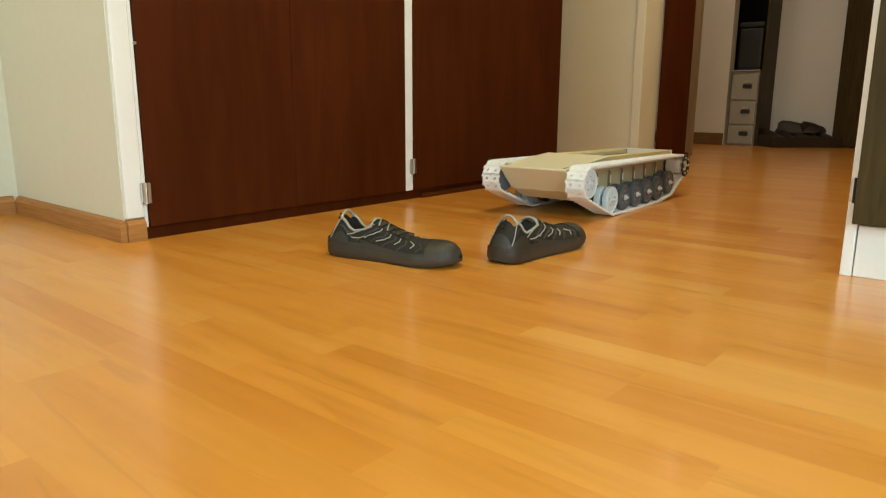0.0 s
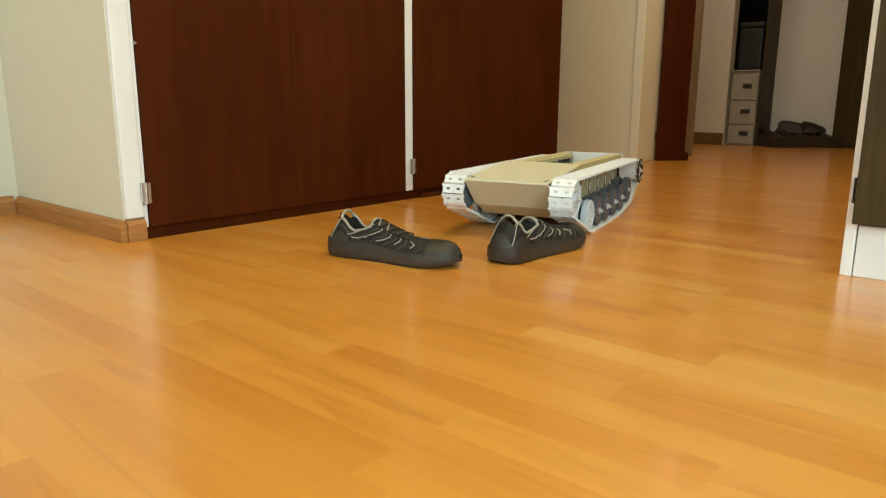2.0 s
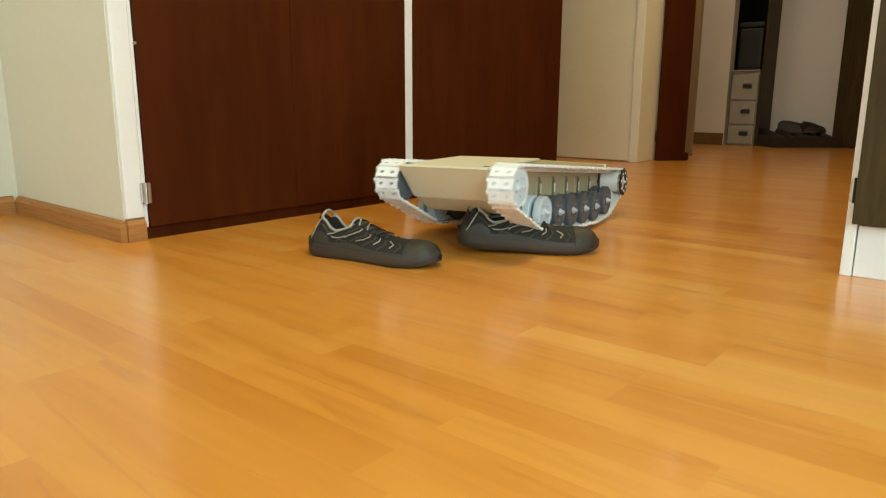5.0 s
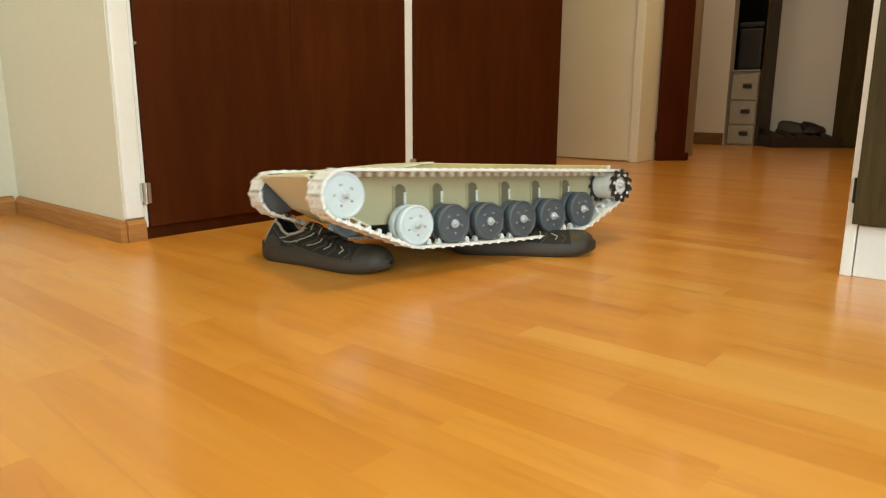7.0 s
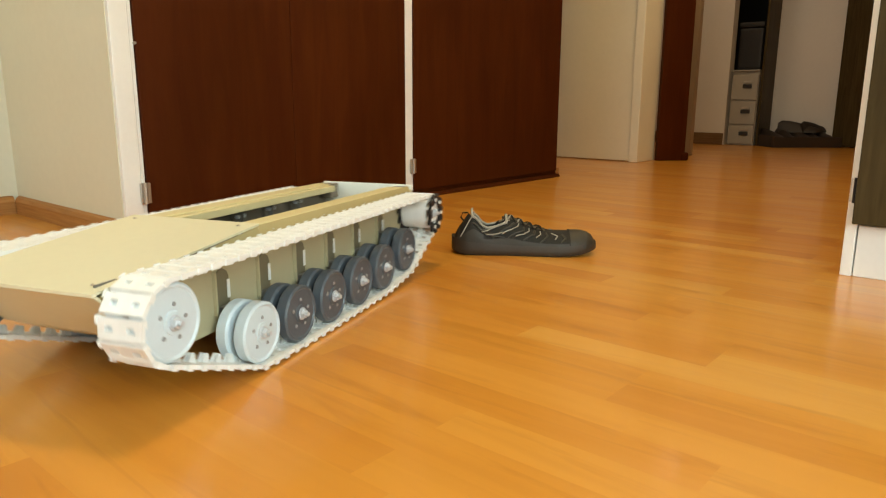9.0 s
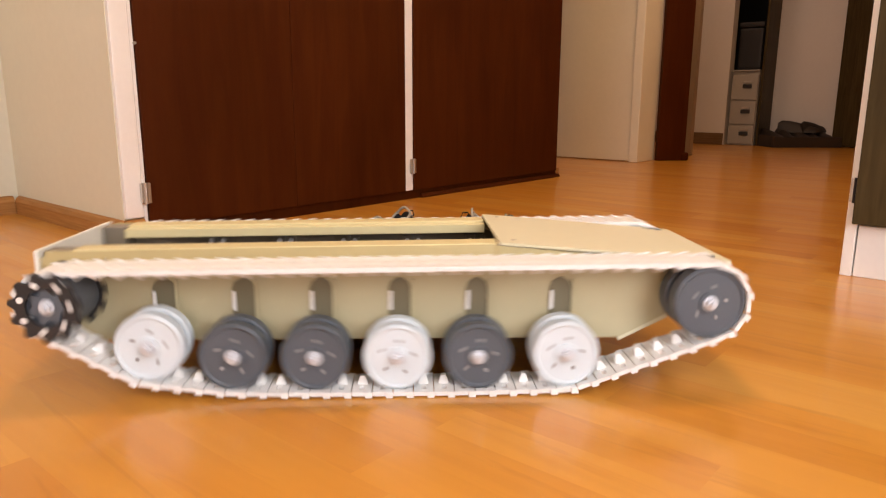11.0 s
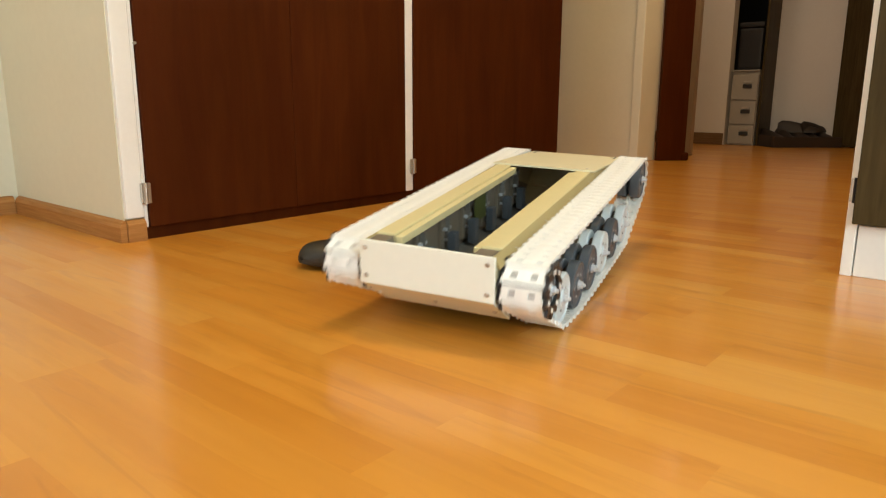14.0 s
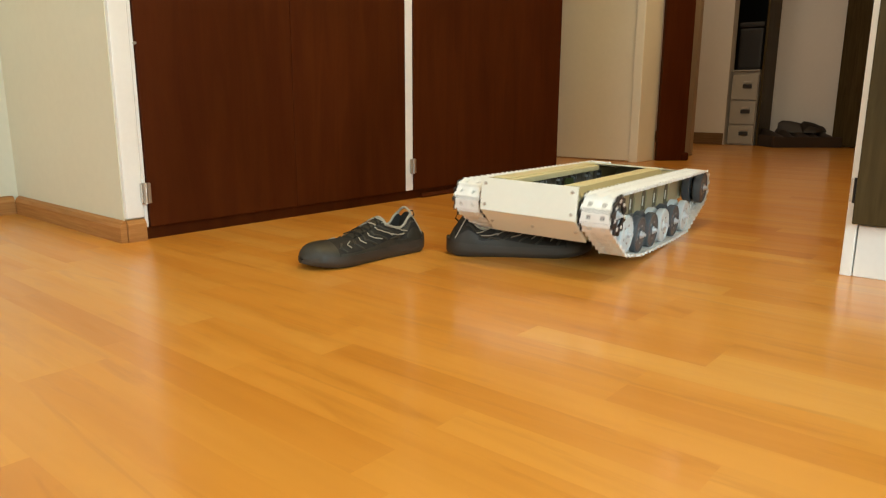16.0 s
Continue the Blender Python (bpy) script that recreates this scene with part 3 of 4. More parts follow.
def robot():
    r = thing("tracked_robot", "cream tracked robot chassis with white tracks and grey wheels", "robot vehicle")
    HW = 0.100
    side = [(-0.4755, 0.147), (-0.4755, 0.092), (-0.412, 0.048), (0.205, 0.048), (0.262, 0.078), (0.324, 0.138), (0.055, 0.150)]
    for s in (-1, 1):
        # added sheet: its dark colour is the shade over the cream inner wall
        part("inner_shade_sheet", prism([(-0.470, 0.146), (-0.470, 0.096), (-0.408, 0.0505), (0.200, 0.0505), (0.255, 0.080), (0.055, 0.148)], s * (HW - 0.0076), s * (HW - 0.0054), "y"), M_LINE, r, "dark sheet for the shade inside the hull")
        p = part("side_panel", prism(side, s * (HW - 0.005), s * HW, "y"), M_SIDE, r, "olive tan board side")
        for x, z in WHEELS[s]:
            # flat dark sheet on the panel: the recess's shade put into its colour
            g = part("slot_shade_sheet", prism([(x - 0.011, 0.070), (x - 0.011, 0.112), (x - 0.008, 0.119), (x, 0.124), (x + 0.005, 0.124), (x + 0.012, 0.119), (x + 0.015, 0.112), (x + 0.015, 0.070)], s * (HW + 0.0004), s * (HW + 0.002), "y"), M_SLOT, p, "dark sheet for the shade in the suspension slot")
            part("guide_rail", box(x + 0.0155, s * (HW + 0.0004), 0.068, x + 0.0185, s * (HW + 0.005), 0.122), M_SIDE, p)
            part("guide_bar", box(x - 0.0105, s * (HW + 0.0022), 0.085, x - 0.0065, s * (HW + 0.004), 0.108), M_TRACK, p, "white guide bar")
            part("axle_arm", prism([(x - 0.012, z - 0.010), (x + 0.012, z - 0.010), (x + 0.010, z + 0.03), (x - 0.010, z + 0.03)], s * (HW + 0.0004), s * (HW + 0.010), "y", 0.001), M_INNER, p, "dark axle arm")
        # sloping strip between rail and track
        top = [(0.322, s * 0.1035, 0.1395), (0.056, s * 0.1020, 0.1620), (0.050, s * 0.0985, 0.1630), (-0.20, s * 0.0965, 0.1590), (-0.4705, s * 0.0955, 0.1545)]
        low = [(0.322, s * 0.1050, 0.1370), (0.056, s * 0.1055, 0.1450), (0.050, s * 0.1055, 0.1450), (-0.20, s * 0.1055, 0.1420), (-0.4705, s * 0.1050, 0.1390)]
        e = part("edge_panel", sheet([top, low]), M_EDGE, r, "upright edge panel, brownish with its shading")
        for x in (0.02, -0.12, -0.26, -0.40):
            part("screw", lathe([(0, 0), (0, 0.002), (0.001, 0.001)], 8, m=pose(x, s * 0.1020, 0.1530 + x * 0.015, s * 75)), M_STEEL, e)
        rail = [(0.0540, 0.1640), (-0.440, 0.1560), (-0.440, 0.1440), (0.0540, 0.1520)]
        b = part("rail", prism(rail, s * 0.0665, s * 0.0960, "y", 0.0012), M_PVCY, r, "yellowed foam board rail")
        part("rail_lip", prism([(a, h - 0.0035) for a, h in rail], s * 0.0545, s * 0.0660, "y", 0.0008), M_PVCY, b)
        part("end_bracket", box(-0.4745, s * 0.066, 0.125, -0.4420, s * 0.0925, 0.1535, 0.001), M_LINE, b, "grey angle bracket")
        for x, z in WHEELS[s]:
            k = part("bracket", box(x - 0.014, s * 0.0845, 0.062, x + 0.014, s * 0.0922, 0.140, 0.001), M_LINE, p, "grey inner bracket")
            part("bracket_fin", box(x - 0.002, s * 0.076, 0.07, x + 0.002, s * 0.0843, 0.142, 0.0005), M_INNER, k)
            for dx, dz in ((-0.008, 0.132), (0.008, 0.132), (-0.008, 0.105), (0.008, 0.105), (0.0, 0.085)):
                part("bolt", lathe([(0.0, 0.0), (0.0, 0.0035), (0.006, 0.0035), (0.006, 0.0)], 6, m=pose(x + dx, s * 0.084, dz, 0, 0, 180 if s > 0 else 0)), M_NUT, k)
            part("spring_block", box(x - 0.010, s * 0.062, 0.055, x + 0.010, s * 0.0765, 0.10, 0.002), M_GREY, k, "dark grey spring block")
    part("front_plate", prism([(0.3315, 0.1405), (0.2655, 0.0745), (0.2615, 0.0785), (0.3265, 0.1405)], -HW - 0.0055, HW + 0.0055, "y", 0.0008), M_PVC, r, "slanted cream front plate")
    part("lower_front_plate", prism([(0.2635, 0.0735), (0.205, 0.044), (0.203, 0.0475), (0.2605, 0.0765)], -HW, HW, "y"), M_PVC, r)
    d = part("front_deck", sheet([[(0.3325, -0.1060, 0.1445), (0.055, -0.1050, 0.1668)], [(0.3325, 0.1060, 0.1445), (0.055, 0.1050, 0.1668)]], 0.0035), M_PVC, r, "cream sloping front deck")
    for y in (-0.085, 0.085):
        for x in (0.312, 0.074):
            part("screw", lathe([(0, 0), (0, 0.003), (0.0012, 0.0015)], 8, m=pose(x, y, 0.1448 + (0.3325 - x) * 0.0804, 90)), M_STEEL, d)
    for sy in (-1, 1):
        part("corner_slit", box(0.290, sy * 0.0915, 0.1455, 0.318, sy * 0.0945, 0.1484, 0.0005), M_INNER, d, "dark slit at the deck corner")
    part("front_bumper_edge", prism([(0.3335, 0.1407), (0.3335, 0.1442), (0.3275, 0.1442), (0.3275, 0.1407)], -HW - 0.0055, HW + 0.0055, "y"), M_PVC, r)
    part("bottom_plate", box(-0.406, -0.0945, 0.0465, 0.192, 0.0945, 0.0495), M_INNER, r, "dark bottom plate")
    rp = part("rear_plate", box(-0.4812, -HW - 0.001, 0.092, -0.4760, HW + 0.001, 0.1562, 0.0012), M_PVC_DAYLIT, r, "cream rear plate")
    for y in (-0.091, 0.091):
        for z in (0.1455, 0.104):
            screw(rp, -0.4814, y, z, 0, 90)
    lp = part("lower_rear_plate", prism([(-0.4802, 0.0915), (-0.413, 0.0430), (-0.4105, 0.0465), (-0.4762, 0.094)], -HW, HW, "y"), M_PVC_DAYLIT, r, "slanted cream lower plate")
    for y in (-0.09, 0.0, 0.09):
        screw(lp, -0.4470, y, 0.0670, 0, 90)
    part("motor", lathe([(-0.085, 0.0), (-0.085, 0.022), (-0.02, 0.022), (-0.02, 0.0)], 20, m=pose(-0.43, 0, 0.095)), M_STEEL, r, "steel gear motor", True)
    part("motor", lathe([(0.02, 0.0), (0.02, 0.022), (0.085, 0.022), (0.085, 0.0)], 20, m=pose(-0.43, 0, 0.095)), M_STEEL, r, "steel gear motor", True)
    part("circuit_board", box(-0.125, 0.0700, 0.090, -0.075, 0.0725, 0.135), M_BOARD, r, "green circuit board")
    spin = {1: [], -1: []}
    colours = {1: [M_WHEEL, M_GREY, M_GREY, M_GREY, M_GREY, M_GREY], -1: [M_WHEEL, M_GREY, M_WHEEL, M_GREY, M_GREY, M_WHEEL]}
    for s in (1, -1):
        for (x, z), mat in zip(WHEELS[s], colours[s]):
            lab = "white printed road wheel" if mat is M_WHEEL else "dark grey printed road wheel"
            spin[s].append((road_wheel(r, "road_wheel", x, z, s, R_WHEEL, mat, lab), x, z, R_WHEEL))
        mat = M_WHEEL if s > 0 else M_GREY
        spin[s].append((road_wheel(r, "idler_wheel", *IDLER, s, R_IDLER, mat, "white printed idler wheel" if s > 0 else "dark grey printed idler wheel"), *IDLER, R_IDLER))
        spin[s].append((sprocket(r, s), *SPROCKET, R_SPR + 0.003))
    links = {}
    proto = None
    for s in (1, -1):
        t = new("track")
        t.parent, t.location = r, (0, s * Y_TRACK, 0)
        tagged(t, "white printed plastic track")
        links[s] = []
        for k in range(N_LINK):
            if proto is None:
                proto = finish("track_link", link_bm(), M_TRACK)
                o = proto
            else:
                o = new("track_link", proto.data)
            o.parent = t
            links[s].append(o)
    return r, spin, links


M_BOARD = plain("green_circuit_board", (0.075, 0.095, 0.025), 0.4, vary=0.2)
ROBOT, SPIN, LINKS = robot()


# ---- the pair of sports shoes ----
def between(x, table):
    xs = [a for a, _ in table]
    return float(np.interp(x, xs, [b for _, b in table]))


WIDE = [(-0.151, 0.010), (-0.149, 0.020), (-0.143, 0.027), (-0.125, 0.0345), (-0.09, 0.0375), (-0.03, 0.0365), (0.03, 0.043), (0.075, 0.0485), (0.11, 0.0460), (0.135, 0.0385), (0.150, 0.0250), (0.156, 0.0130)]
TALL = [(-0.151, 0.030), (-0.147, 0.041), (-0.138, 0.058), (-0.125, 0.078), (-0.114, 0.093), (-0.107, 0.097), (-0.099, 0.090), (-0.090, 0.075), (-0.078, 0.067), (-0.058, 0.072), (-0.038, 0.082), (-0.02, 0.077), (0.0, 0.068), (0.03, 0.057), (0.06, 0.051), (0.10, 0.0505), (0.125, 0.0505), (0.140, 0.0470), (0.150, 0.040), (0.156, 0.030)]
DIP = [(-0.117, 0.0), (-0.106, 0.045), (-0.072, 0.040), (-0.05, 0.030), (-0.038, 0.0)]


def skin(x, a, off=0.0):
    """A point of the upper at x along the shoe and the angle a round it."""
    w, h, zs = between(x, WIDE) + off, between(x, TALL) + off, 0.018
    c, s = math.cos(a), math.sin(a)
    sag = 0.10 * math.sin(max(0.0, min(1.0, (x + 0.05) / 0.15)) * math.pi)
    y = w * c * (1 - 0.14 * s)
    z = zs + (h - zs) * max(0.0, s) ** (0.75 + sag)
    if off == 0.0:
        z -= between(x, DIP) * max(0.0, min(1.0, (0.66 - abs(c)) * 9))
    return Vector((x, y, z))


def upper_bm(x0, x1, a0, a1, nx, na, off=0.0, close=False):
    bm = bmesh.new()
    rows = []
    for i in range(nx + 1):
        x = x0 + (x1 - x0) * i / nx
        rows.append([bm.verts.new(skin(x, a0 + (a1 - a0) * k / na, off)) for k in range(na + 1)])
    for u, v in zip(rows, rows[1:]):
        for k in range(na):
            bm.faces.new((u[k], u[k + 1], v[k + 1], v[k]))
    if close:
        # the rounded tip: the last ring drawn in over a few millimetres
        last = rows[-1]
        mid = sum((v.co for v in last), Vector()) / len(last)
        for step, shrink in ((0.0030, 0.72), (0.0044, 0.35)):
            ring = [bm.verts.new(mid + (v.co - mid) * shrink + Vector((step, 0, 0))) for v in rows[-1]]
            for k in range(na):
                bm.faces.new((last[k], last[k + 1], ring[k + 1], ring[k]))
            last = ring
        bm.faces.new(last)
    return bm


def sole_bm():
    bm = bmesh.new()
    n = 44
    xs = [0.0025 - 0.1580 * math.cos(math.pi * i / n) for i in range(n + 1)]
    rings = []
    for x in xs:
        w = between(max(-0.10, min(0.10, x)), WIDE) + 0.0040
        if x < -0.115:
            w *= math.sqrt(max(0.02, 1 - ((-0.115 - x) / 0.0410) ** 2))
        if x > 0.085:
            w *= math.sqrt(max(0.02, 1 - ((x - 0.085) / 0.0760) ** 2))
        lift = max(0.0, x - 0.070) ** 2 * 1.7 + max(0.0, -0.11 - x) ** 2 * 4.0
        top = max(lift + 0.008, 0.024 + 0.008 * max(0.0, (-x - 0.02) / 0.13) + lift * 0.8 - max(0.0, x - 0.135) * 0.5)
        rings.append([bm.verts.new((x, y, z)) for y, z in ((-w * 0.88, lift), (w * 0.88, lift), (w, lift + 0.006), (w * 1.02, (lift + top) / 2), (w * 0.97, top), (w * 0.8, top - 0.002), (-w * 0.8, top - 0.002), (-w * 0.97, top), (-w * 1.02, (lift + top) / 2), (-w, lift + 0.006))])
    for u, v in zip(rings, rings[1:]):
        for k in range(10):
            bm.faces.new((u[k], u[(k + 1) % 10], v[(k + 1) % 10], v[k]))
    bm.faces.new(rings[0])
    bm.faces.new(rings[-1])
    return bm


def sports_shoe(mirror, label):
    sh = thing("sports_shoe", label, "shoe", "pair of sports shoes")
    flip = Matrix.Diagonal((1, -1 if mirror else 1, 1, 1))

    def add(name, bm, mat, lab="", smooth=True, parent=sh):
        bmesh.ops.transform(bm, matrix=flip, verts=bm.verts[:])
        return part(name, bm, mat, parent, lab, smooth)

    add("sole", sole_bm(), M_SOLE, "black rubber sole")
    up = upper_bm(-0.151, 0.156, 0.0, math.pi, 76, 48, close=True)
    add("upper", up, M_UPPER, "black mesh upper")
    add("heel_counter", upper_bm(-0.1512, -0.137, 0.0, math.pi, 8, 20, 0.0022), M_OVER, "charcoal heel overlay")
    for sgn in (0, 1):
        f = (lambda a: a) if not sgn else (lambda a: math.pi - a)
        add("heel_side", upper_bm(-0.137, -0.086, f(0.0), f(0.40), 12, 6, 0.0022), M_OVER, "charcoal heel side overlay")
        add("mudguard", upper_bm(-0.086, 0.098, f(0.0), f(0.24), 30, 4, 0.0016), M_OVER, "charcoal rubber band above the sole")
        ways = [[(-0.136, 0.38), (-0.122, 0.68), (-0.106, 0.95)], [(-0.030, 1.02), (-0.045, 0.85), (-0.074, 0.70), (-0.090, 0.48)], [(-0.010, 1.00), (-0.013, 0.80), (-0.026, 0.58), (-0.046, 0.38)],
                [(0.012, 0.96), (0.012, 0.76), (0.001, 0.54), (-0.017, 0.36)], [(0.036, 0.96), (0.037, 0.74), (0.027, 0.50)], [(0.060, 0.96), (0.073, 0.74), (0.067, 0.50)], [(-0.080, 0.46), (-0.062, 0.42), (-0.044, 0.44)]]
        bands = [[(-0.112, 0.62), (-0.085, 0.50), (-0.060, 0.34), (-0.040, 0.24)], [(-0.052, 0.92), (-0.060, 0.78), (-0.090, 0.60)], [(-0.020, 0.98), (-0.030, 0.68), (-0.058, 0.40), (-0.066, 0.26)],
                 [(0.002, 0.98), (0.000, 0.70), (-0.018, 0.46), (-0.032, 0.26)], [(0.024, 0.96), (0.024, 0.70), (0.010, 0.44), (0.000, 0.26)], [(0.048, 0.96), (0.052, 0.70), (0.044, 0.44), (0.036, 0.26)], [(0.082, 0.90), (0.090, 0.60), (0.080, 0.28)]]
        for band in bands:
            pts = []
            for (xa, aa), (xb, ab) in zip(band, band[1:]):
                pts += [skin(xa + (xb - xa) * q / 5, f(aa + (ab - aa) * q / 5), 0.0002) for q in range(5)]
            pts.append(skin(band[-1][0], f(band[-1][1]), 0.0002))
            add("strap", tube(pts, 0.0024, sides=8), M_OVER)
        for way in ways:
            pts = []
            for (xa, aa), (xb, ab) in zip(way, way[1:]):
                pts += [skin(xa + (xb - xa) * q / 5, f(aa + (ab - aa) * q / 5), 0.0026) for q in range(5)]
            pts.append(skin(way[-1][0], f(way[-1][1]), 0.0026))
            add("cord", tube(pts, 0.0013, sides=5), M_LACE)
    add("toe_cap", upper_bm(0.100, 0.1558, 0.0, math.pi, 18, 24, 0.0018, True), M_OVER, "charcoal rubber toe cap")
    rim_a = 0.84
    rim = [skin(-0.110 + 0.073 * i / 24, rim_a, 0.0012) for i in range(25)]
    front = [skin(-0.037, rim_a + (math.pi - 2 * rim_a) * i / 10, 0.0022) for i in range(1, 10)]
    rim2 = [skin(-0.037 - 0.073 * i / 24, math.pi - rim_a, 0.0012) for i in range(25)]
    heel = [skin(-0.1115, math.pi - rim_a - (math.pi - 2 * rim_a) * i / 10, 0.0022) for i in range(1, 10)]
    add("collar_piping", tube(rim + front + rim2 + heel + rim[:1], 0.0028), M_LACE, "light grey collar piping")
    for x in (-0.026, -0.006, 0.014, 0.034):
        for d in (0.014, -0.014):
            add("lace", tube([skin(x + d * (k / 8 - 0.5), 1.05 + (math.pi - 2.1) * k / 8, 0.004) for k in range(9)], 0.0016, sides=5), M_LACE if d > 0 and x < 0 else M_UPPER, "shoe lace")
    add("tongue", upper_bm(-0.046, 0.048, 1.12, math.pi - 1.12, 16, 10, 0.0016), M_OVER, "padded tongue")
    add("pull_loop", tube([(-0.129, 0.0, 0.070), (-0.136, 0.004, 0.078), (-0.132, 0.004, 0.088), (-0.120, 0.0, 0.088)], 0.0018), M_UPPER, "fabric pull loop")
    return sh


SHOE_A = sports_shoe(False, "black sports shoe with grey piping on the floor")
SHOE_B = sports_shoe(True, "black sports shoe with grey cords on the floor")


# ---- floor of lacquered strips ----
def floor():
    f = set_piece("floor", "honey-coloured lacquered parquet strip floor")
    sub = finish("subfloor", box(-2.72, -1.32, -0.06, 8.0, 3.52, -0.0045), M_SUB)
    sub.parent = f
    rng = random.Random(7)
    wide, gap = 0.0585, 0.00002
    meshes = {}

    def strip_mesh(n):
        """A strip n twentieths of a metre long, with a fine bevel along its edges."""
        if n not in meshes:
            L, w, b = n * 0.05 - gap, wide - gap, 0.00015
            bm = bmesh.new()
            lo = [bm.verts.new((x, y, -0.0044)) for x, y in ((0, 0), (w, 0), (w, L), (0, L))]
            mid = [bm.verts.new((x, y, -b * 0.03)) for x, y in ((0, 0), (w, 0), (w, L), (0, L))]
            top = [bm.verts.new((x, y, 0.0)) for x, y in ((b, b), (w - b, b), (w - b, L - b), (b, L - b))]
            for i in range(4):
                j = (i + 1) % 4
                bm.faces.new((lo[i], lo[j], mid[j], mid[i]))
                bm.faces.new((mid[i], mid[j], top[j], top[i]))
            bm.faces.new(top)
            bmesh.ops.recalc_face_normals(bm, faces=bm.faces)
            me = bpy.data.meshes.new("strip")
            bm.to_mesh(me)
            bm.free()
            me.materials.append(M_STRIP)
            meshes[n] = me
        return meshes[n]

    near, verts, faces = [], [], []
    i = 0
    x = -2.72
    while x < 8.0 - wide:
        y = -1.32 - rng.randint(0, 9) * 0.05
        while y < 3.45:
            n = rng.choice((7, 8, 9, 10, 12))
            L = n * 0.05
            if 0.10 < x < 1.55 and -0.35 < y + L / 2 < 2.1 and len(near) < 300 and y + L < 3.5:
                near.append((x, y, n))
            else:
                y0, y1 = max(y, -1.32), min(y + L, 3.52)
                if y1 > y0:
                    k = len(verts)
                    verts += [(x, y0, 0), (x + wide, y0, 0), (x + wide, y1, 0), (x, y1, 0)]
                    faces.append((k, k + 1, k + 2, k + 3))
            y += L
        x += wide
        i += 1
    for x, y, n in near:
        s = new("strip", strip_mesh(n))
        s.parent, s.location = f, (x, y, 0)
    me = bpy.data.meshes.new("far_strips")
    me.from_pydata(verts, [], faces)
    me.materials.append(M_STRIPS)
    far = new("far_strips", me)
    far.parent = f
    tagged(far, "honey-coloured parquet strips farther off", kind="stuff")


floor()


# ---- movement ----
# seconds, x, y, z, heading, nose-down pitch, roll
ROBOT_WAY = [
    (0, 1.964, 1.073, 0.001, -177.5, -0.1, 0.0),
    (0.5, 1.867, 1.062, 0.002, -176.1, -0.0, 0.0),
    (1, 1.771, 1.050, 0.000, -172.6, 0.0, -0.2),
    (1.5, 1.683, 1.033, 0.001, -172.7, 0.2, 0.2),
    (2, 1.657, 1.018, 0.000, -166.0, 0.2, -0.2),
    (2.5, 1.621, 1.022, 0.000, -171.8, -0.3, 0.4),
    (3, 1.602, 1.015, 0.001, -168.0, -0.5, -0.2),
    (3.5, 1.580, 0.998, 0.001, -161.3, -1.0, -0.4),
    (4, 1.581, 1.002, 0.004, -161.3, -0.3, -0.6),
    (4.2, 1.548, 0.985, 0.006, -161.0, -1.9, -0.7),
    (5.2, 1.363, 0.979, 0.030, -172.6, -4.7, 1.2),
    (6.3, 1.157, 0.960, 0.038, -188.6, -2.2, 4.2),
    (6.5, 1.158, 0.985, 0.027, -192.8, -1.9, 5.6),
    (7, 1.111, 0.982, 0.031, -193.3, -2.6, 5.6),
    (7.5, 0.949, 0.996, 0.045, -192.9, -4.3, 2.2),
    (8, 0.819, 1.022, 0.018, -190.8, 0.6, -6.2),
    (8.5, 0.674, 0.979, 0.013, -173.9, 1.4, -4.6),
    (9, 0.549, 0.885, 0.002, -159.8, 0.2, 0.2),
    (9.2, 0.533, 0.870, 0.002, -154.4, 0.1, -1.3),
    (9.7, 0.551, 0.771, 0.001, -135.9, -0.0, -0.3),
    (10.2, 0.588, 0.673, 0.000, -109.6, 0.1, -0.2),
    (10.7, 0.640, 0.595, 0.000, -78.3, 0.2, -0.2),
    (11, 0.689, 0.574, 0.000, -47.1, 0.3, -0.2),
    (11.3, 0.714, 0.565, 0.006, -22.1, 0.8, -0.6),
    (11.5, 0.768, 0.592, 0.003, -10.2, 0.1, 0.1),
    (12, 0.814, 0.640, 0.005, 12.1, 0.4, 0.1),
    (12.5, 0.849, 0.648, 0.006, 12.8, 0.3, -0.2),
    (13, 0.905, 0.661, 0.004, 12.9, 0.1, 0.1),
    (13.5, 1.019, 0.706, 0.007, 17.3, -1.8, 0.5),
    (14, 1.149, 0.740, 0.029, 15.4, -5.7, 2.3),
    (14.5, 1.315, 0.781, 0.021, 9.2, -2.4, 6.5),
    (15, 1.401, 0.731, 0.018, -5.3, 0.9, 6.1),
    (15.5, 1.475, 0.755, 0.016, 2.2, 0.8, 5.0),
    (16, 1.578, 0.793, 0.006, 7.7, 1.9, 1.8),
]
# seconds, x, y, z, lean, nose-down, heading
SHOE_A_WAY = [
    (0.0, 1.020, 1.002, 0.0, 0, 0, -77), (4.2, 1.020, 1.002, 0.0, 0, 0, -77), (5.3, 0.98, 1.05, 0.0, 0, 0, -77),
    (6.3, 0.940, 1.070, 0.0, 0, 0, -78), (7.0, 0.898, 1.073, 0.0, 0, 0, -79), (7.5, 0.899, 1.072, 0.0, 0, 0, -84), (8.2, 0.92, 1.075, 0.0, 0, 0, -135),
    (9.0, 0.988, 1.057, 0.0, 0, 0, -183), (9.2, 0.994, 1.055, 0.0, 0, 0, -185), (16.0, 0.994, 1.055, 0.0, 0, 0, -185)]
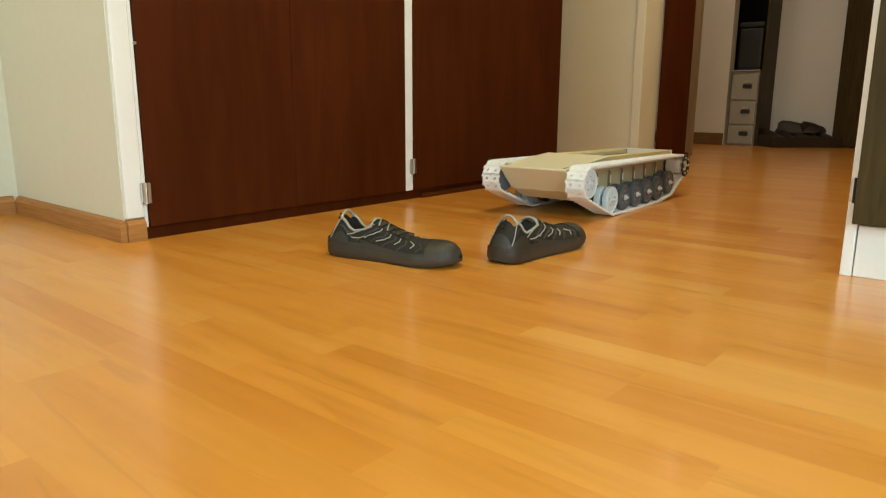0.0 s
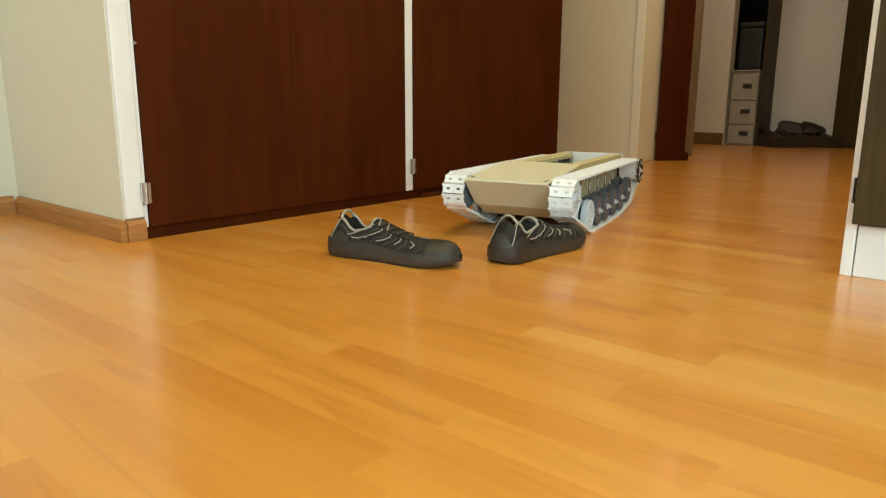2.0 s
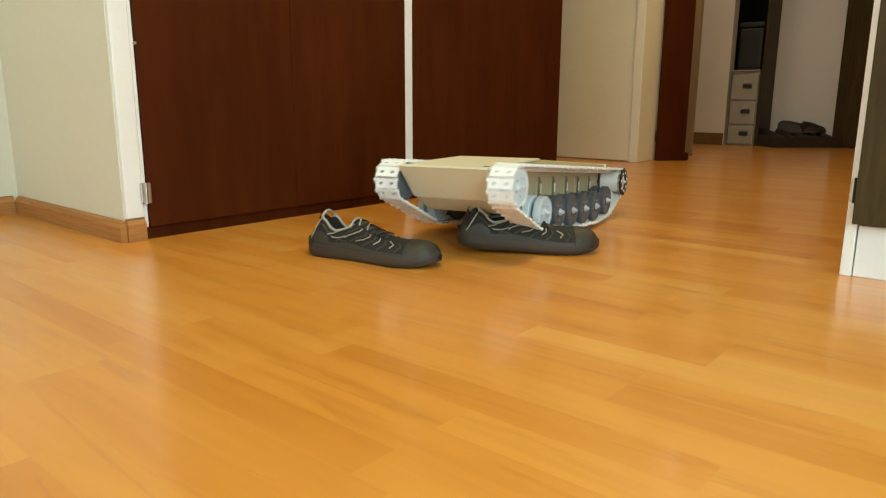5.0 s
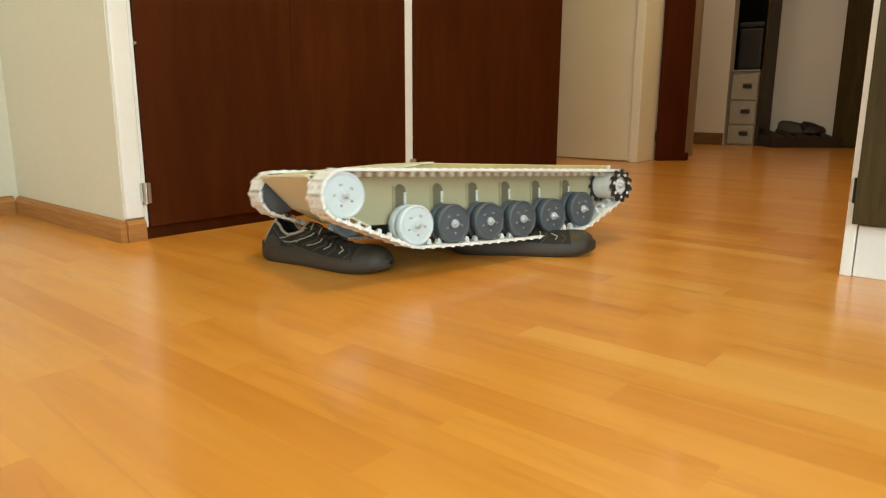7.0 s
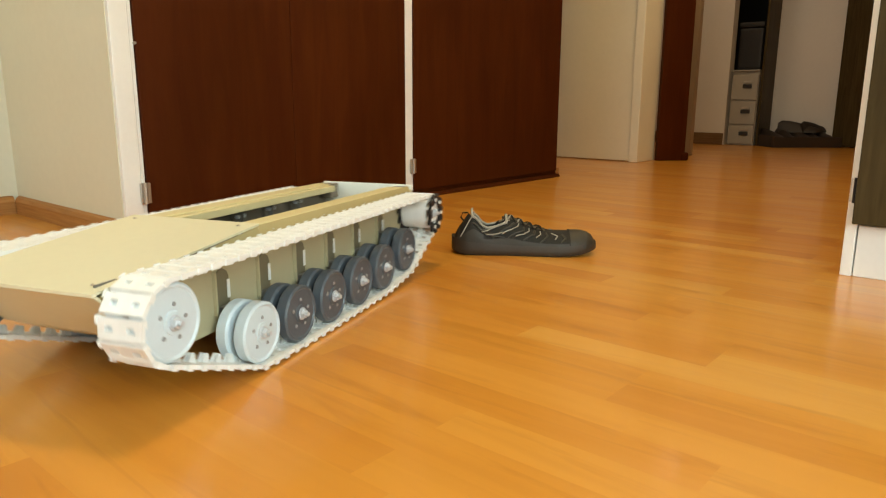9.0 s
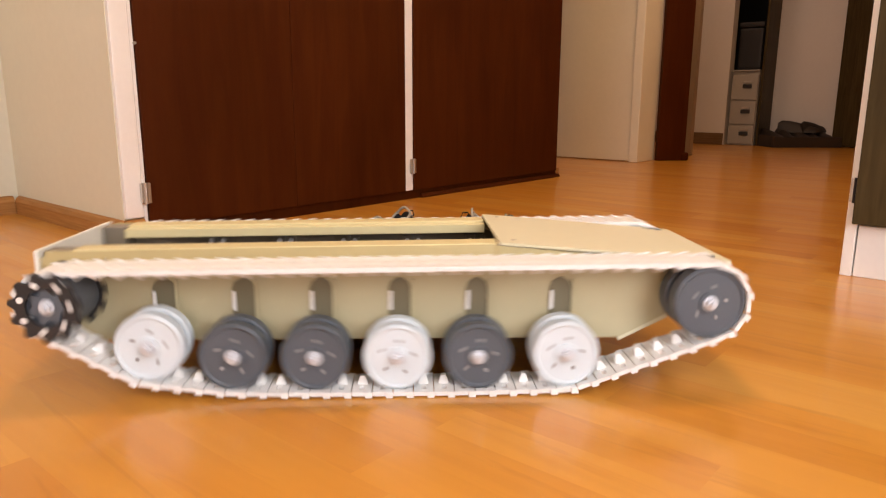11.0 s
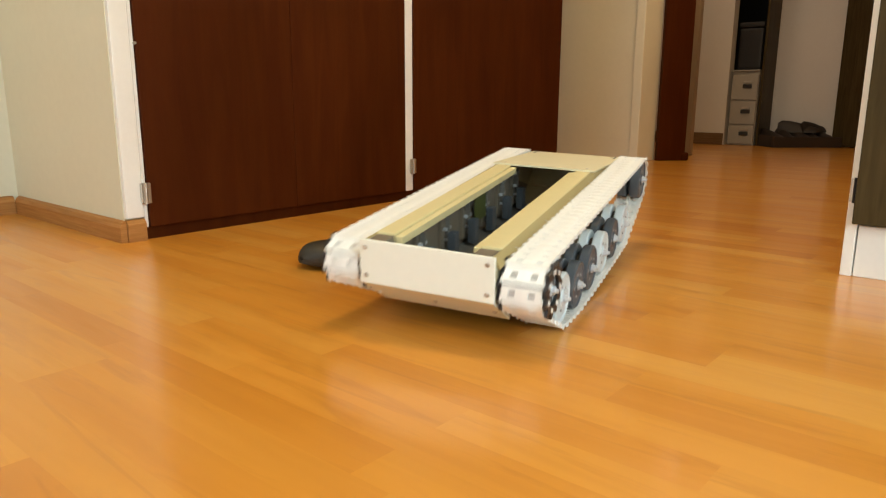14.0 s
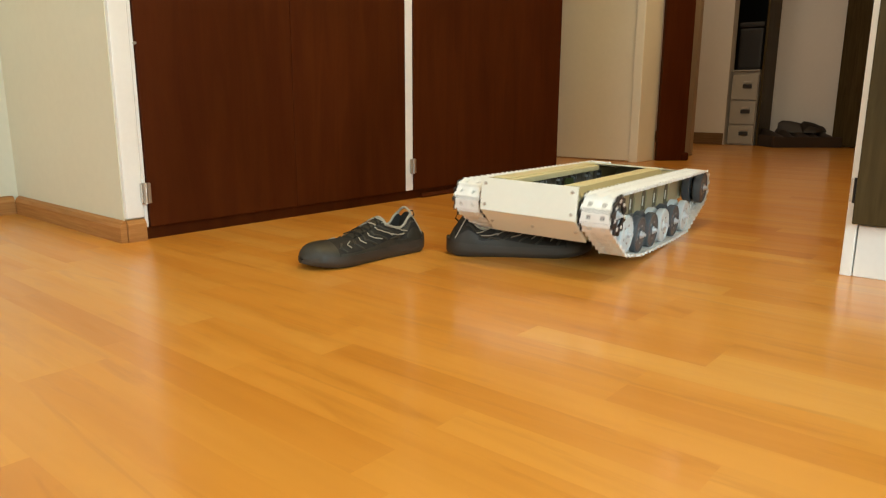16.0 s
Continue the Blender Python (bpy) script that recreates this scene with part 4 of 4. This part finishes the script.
SHOE_B_WAY = [
    (0.0, 1.280, 0.806, 0.0, 0, 0, -2), (1.5, 1.280, 0.806, 0.0, 0, 0, -2), (2.0, 1.280, 0.806, 0.0, 0, 0, -2), (2.2, 1.286, 0.806, 0.0, 0, 0, 1), (2.5, 1.296, 0.800, 0.0, 0, 0, 26),
    (3.0, 1.296, 0.802, 0.0, 0, 0, 20), (3.2, 1.305, 0.804, 0.004, 0, 2, -12), (3.5, 1.285, 0.828, 0.012, 6, 5, -38), (3.8, 1.280, 0.838, 0.020, 10, 7.5, -46), (4.2, 1.280, 0.836, 0.024, 10, 9, -48),
    (5.2, 1.270, 0.834, 0.006, 4, 2, -50), (6.3, 1.258, 0.834, 0.0, 0, 0, -52), (14.0, 1.258, 0.834, 0.0, 0, 0, -52), (15.0, 1.247, 0.834, 0.0, 0, 0, -52), (16.0, 1.240, 0.834, 0.0, 0, 0, -52)]


def robot_at(t):
    ts = [w[0] for w in ROBOT_WAY]
    return [float(np.interp(t, ts, [w[k] for w in ROBOT_WAY])) for k in range(1, 7)]


def robot_pose(v):
    x, y, z, yaw, pitch, roll = v
    return Matrix.Translation((x, y, z)) @ Matrix.Rotation(radians(yaw), 4, "Z") @ Matrix.Rotation(radians(pitch), 4, "Y") @ Matrix.Rotation(radians(roll), 4, "X")


def travel(side, times):
    """Metres that the track of one side has run, time by time."""
    run, out, last = 0.0, [], None
    for t in times:
        x, y, z, yaw, pitch, roll = robot_at(t)
        c, s = math.cos(radians(yaw)), math.sin(radians(yaw))
        p = (x - 0.1 * c - side * Y_TRACK * s, y - 0.1 * s + side * Y_TRACK * c)
        if last:
            run += (p[0] - last[0]) * c + (p[1] - last[1]) * s
        last = p
        out.append(run)
    return out


def motions():
    walk(ROBOT, [(w[0], robot_pose(w[1:])) for w in ROBOT_WAY])
    walk(SHOE_A, [(w[0], pose(*w[1:])) for w in SHOE_A_WAY])
    walk(SHOE_B, [(w[0], pose(*w[1:])) for w in SHOE_B_WAY])
    fine = [i / 15 for i in range(241)]
    rough = [i / 10 for i in range(161)]
    for side in (1, -1):
        run = travel(side, fine)
        for wheel, x, z, r in SPIN[side]:
            here = Matrix.Translation((x, side * Y_TRACK, z))
            walk(wheel, [(t, here @ Matrix.Rotation(d / r, 4, "Y")) for t, d in zip(fine, run)])
        run = travel(side, rough)
        for k, link in enumerate(LINKS[side]):
            walk(link, [(t, on_loop(side, k, d)) for t, d in zip(rough, run)])


motions()
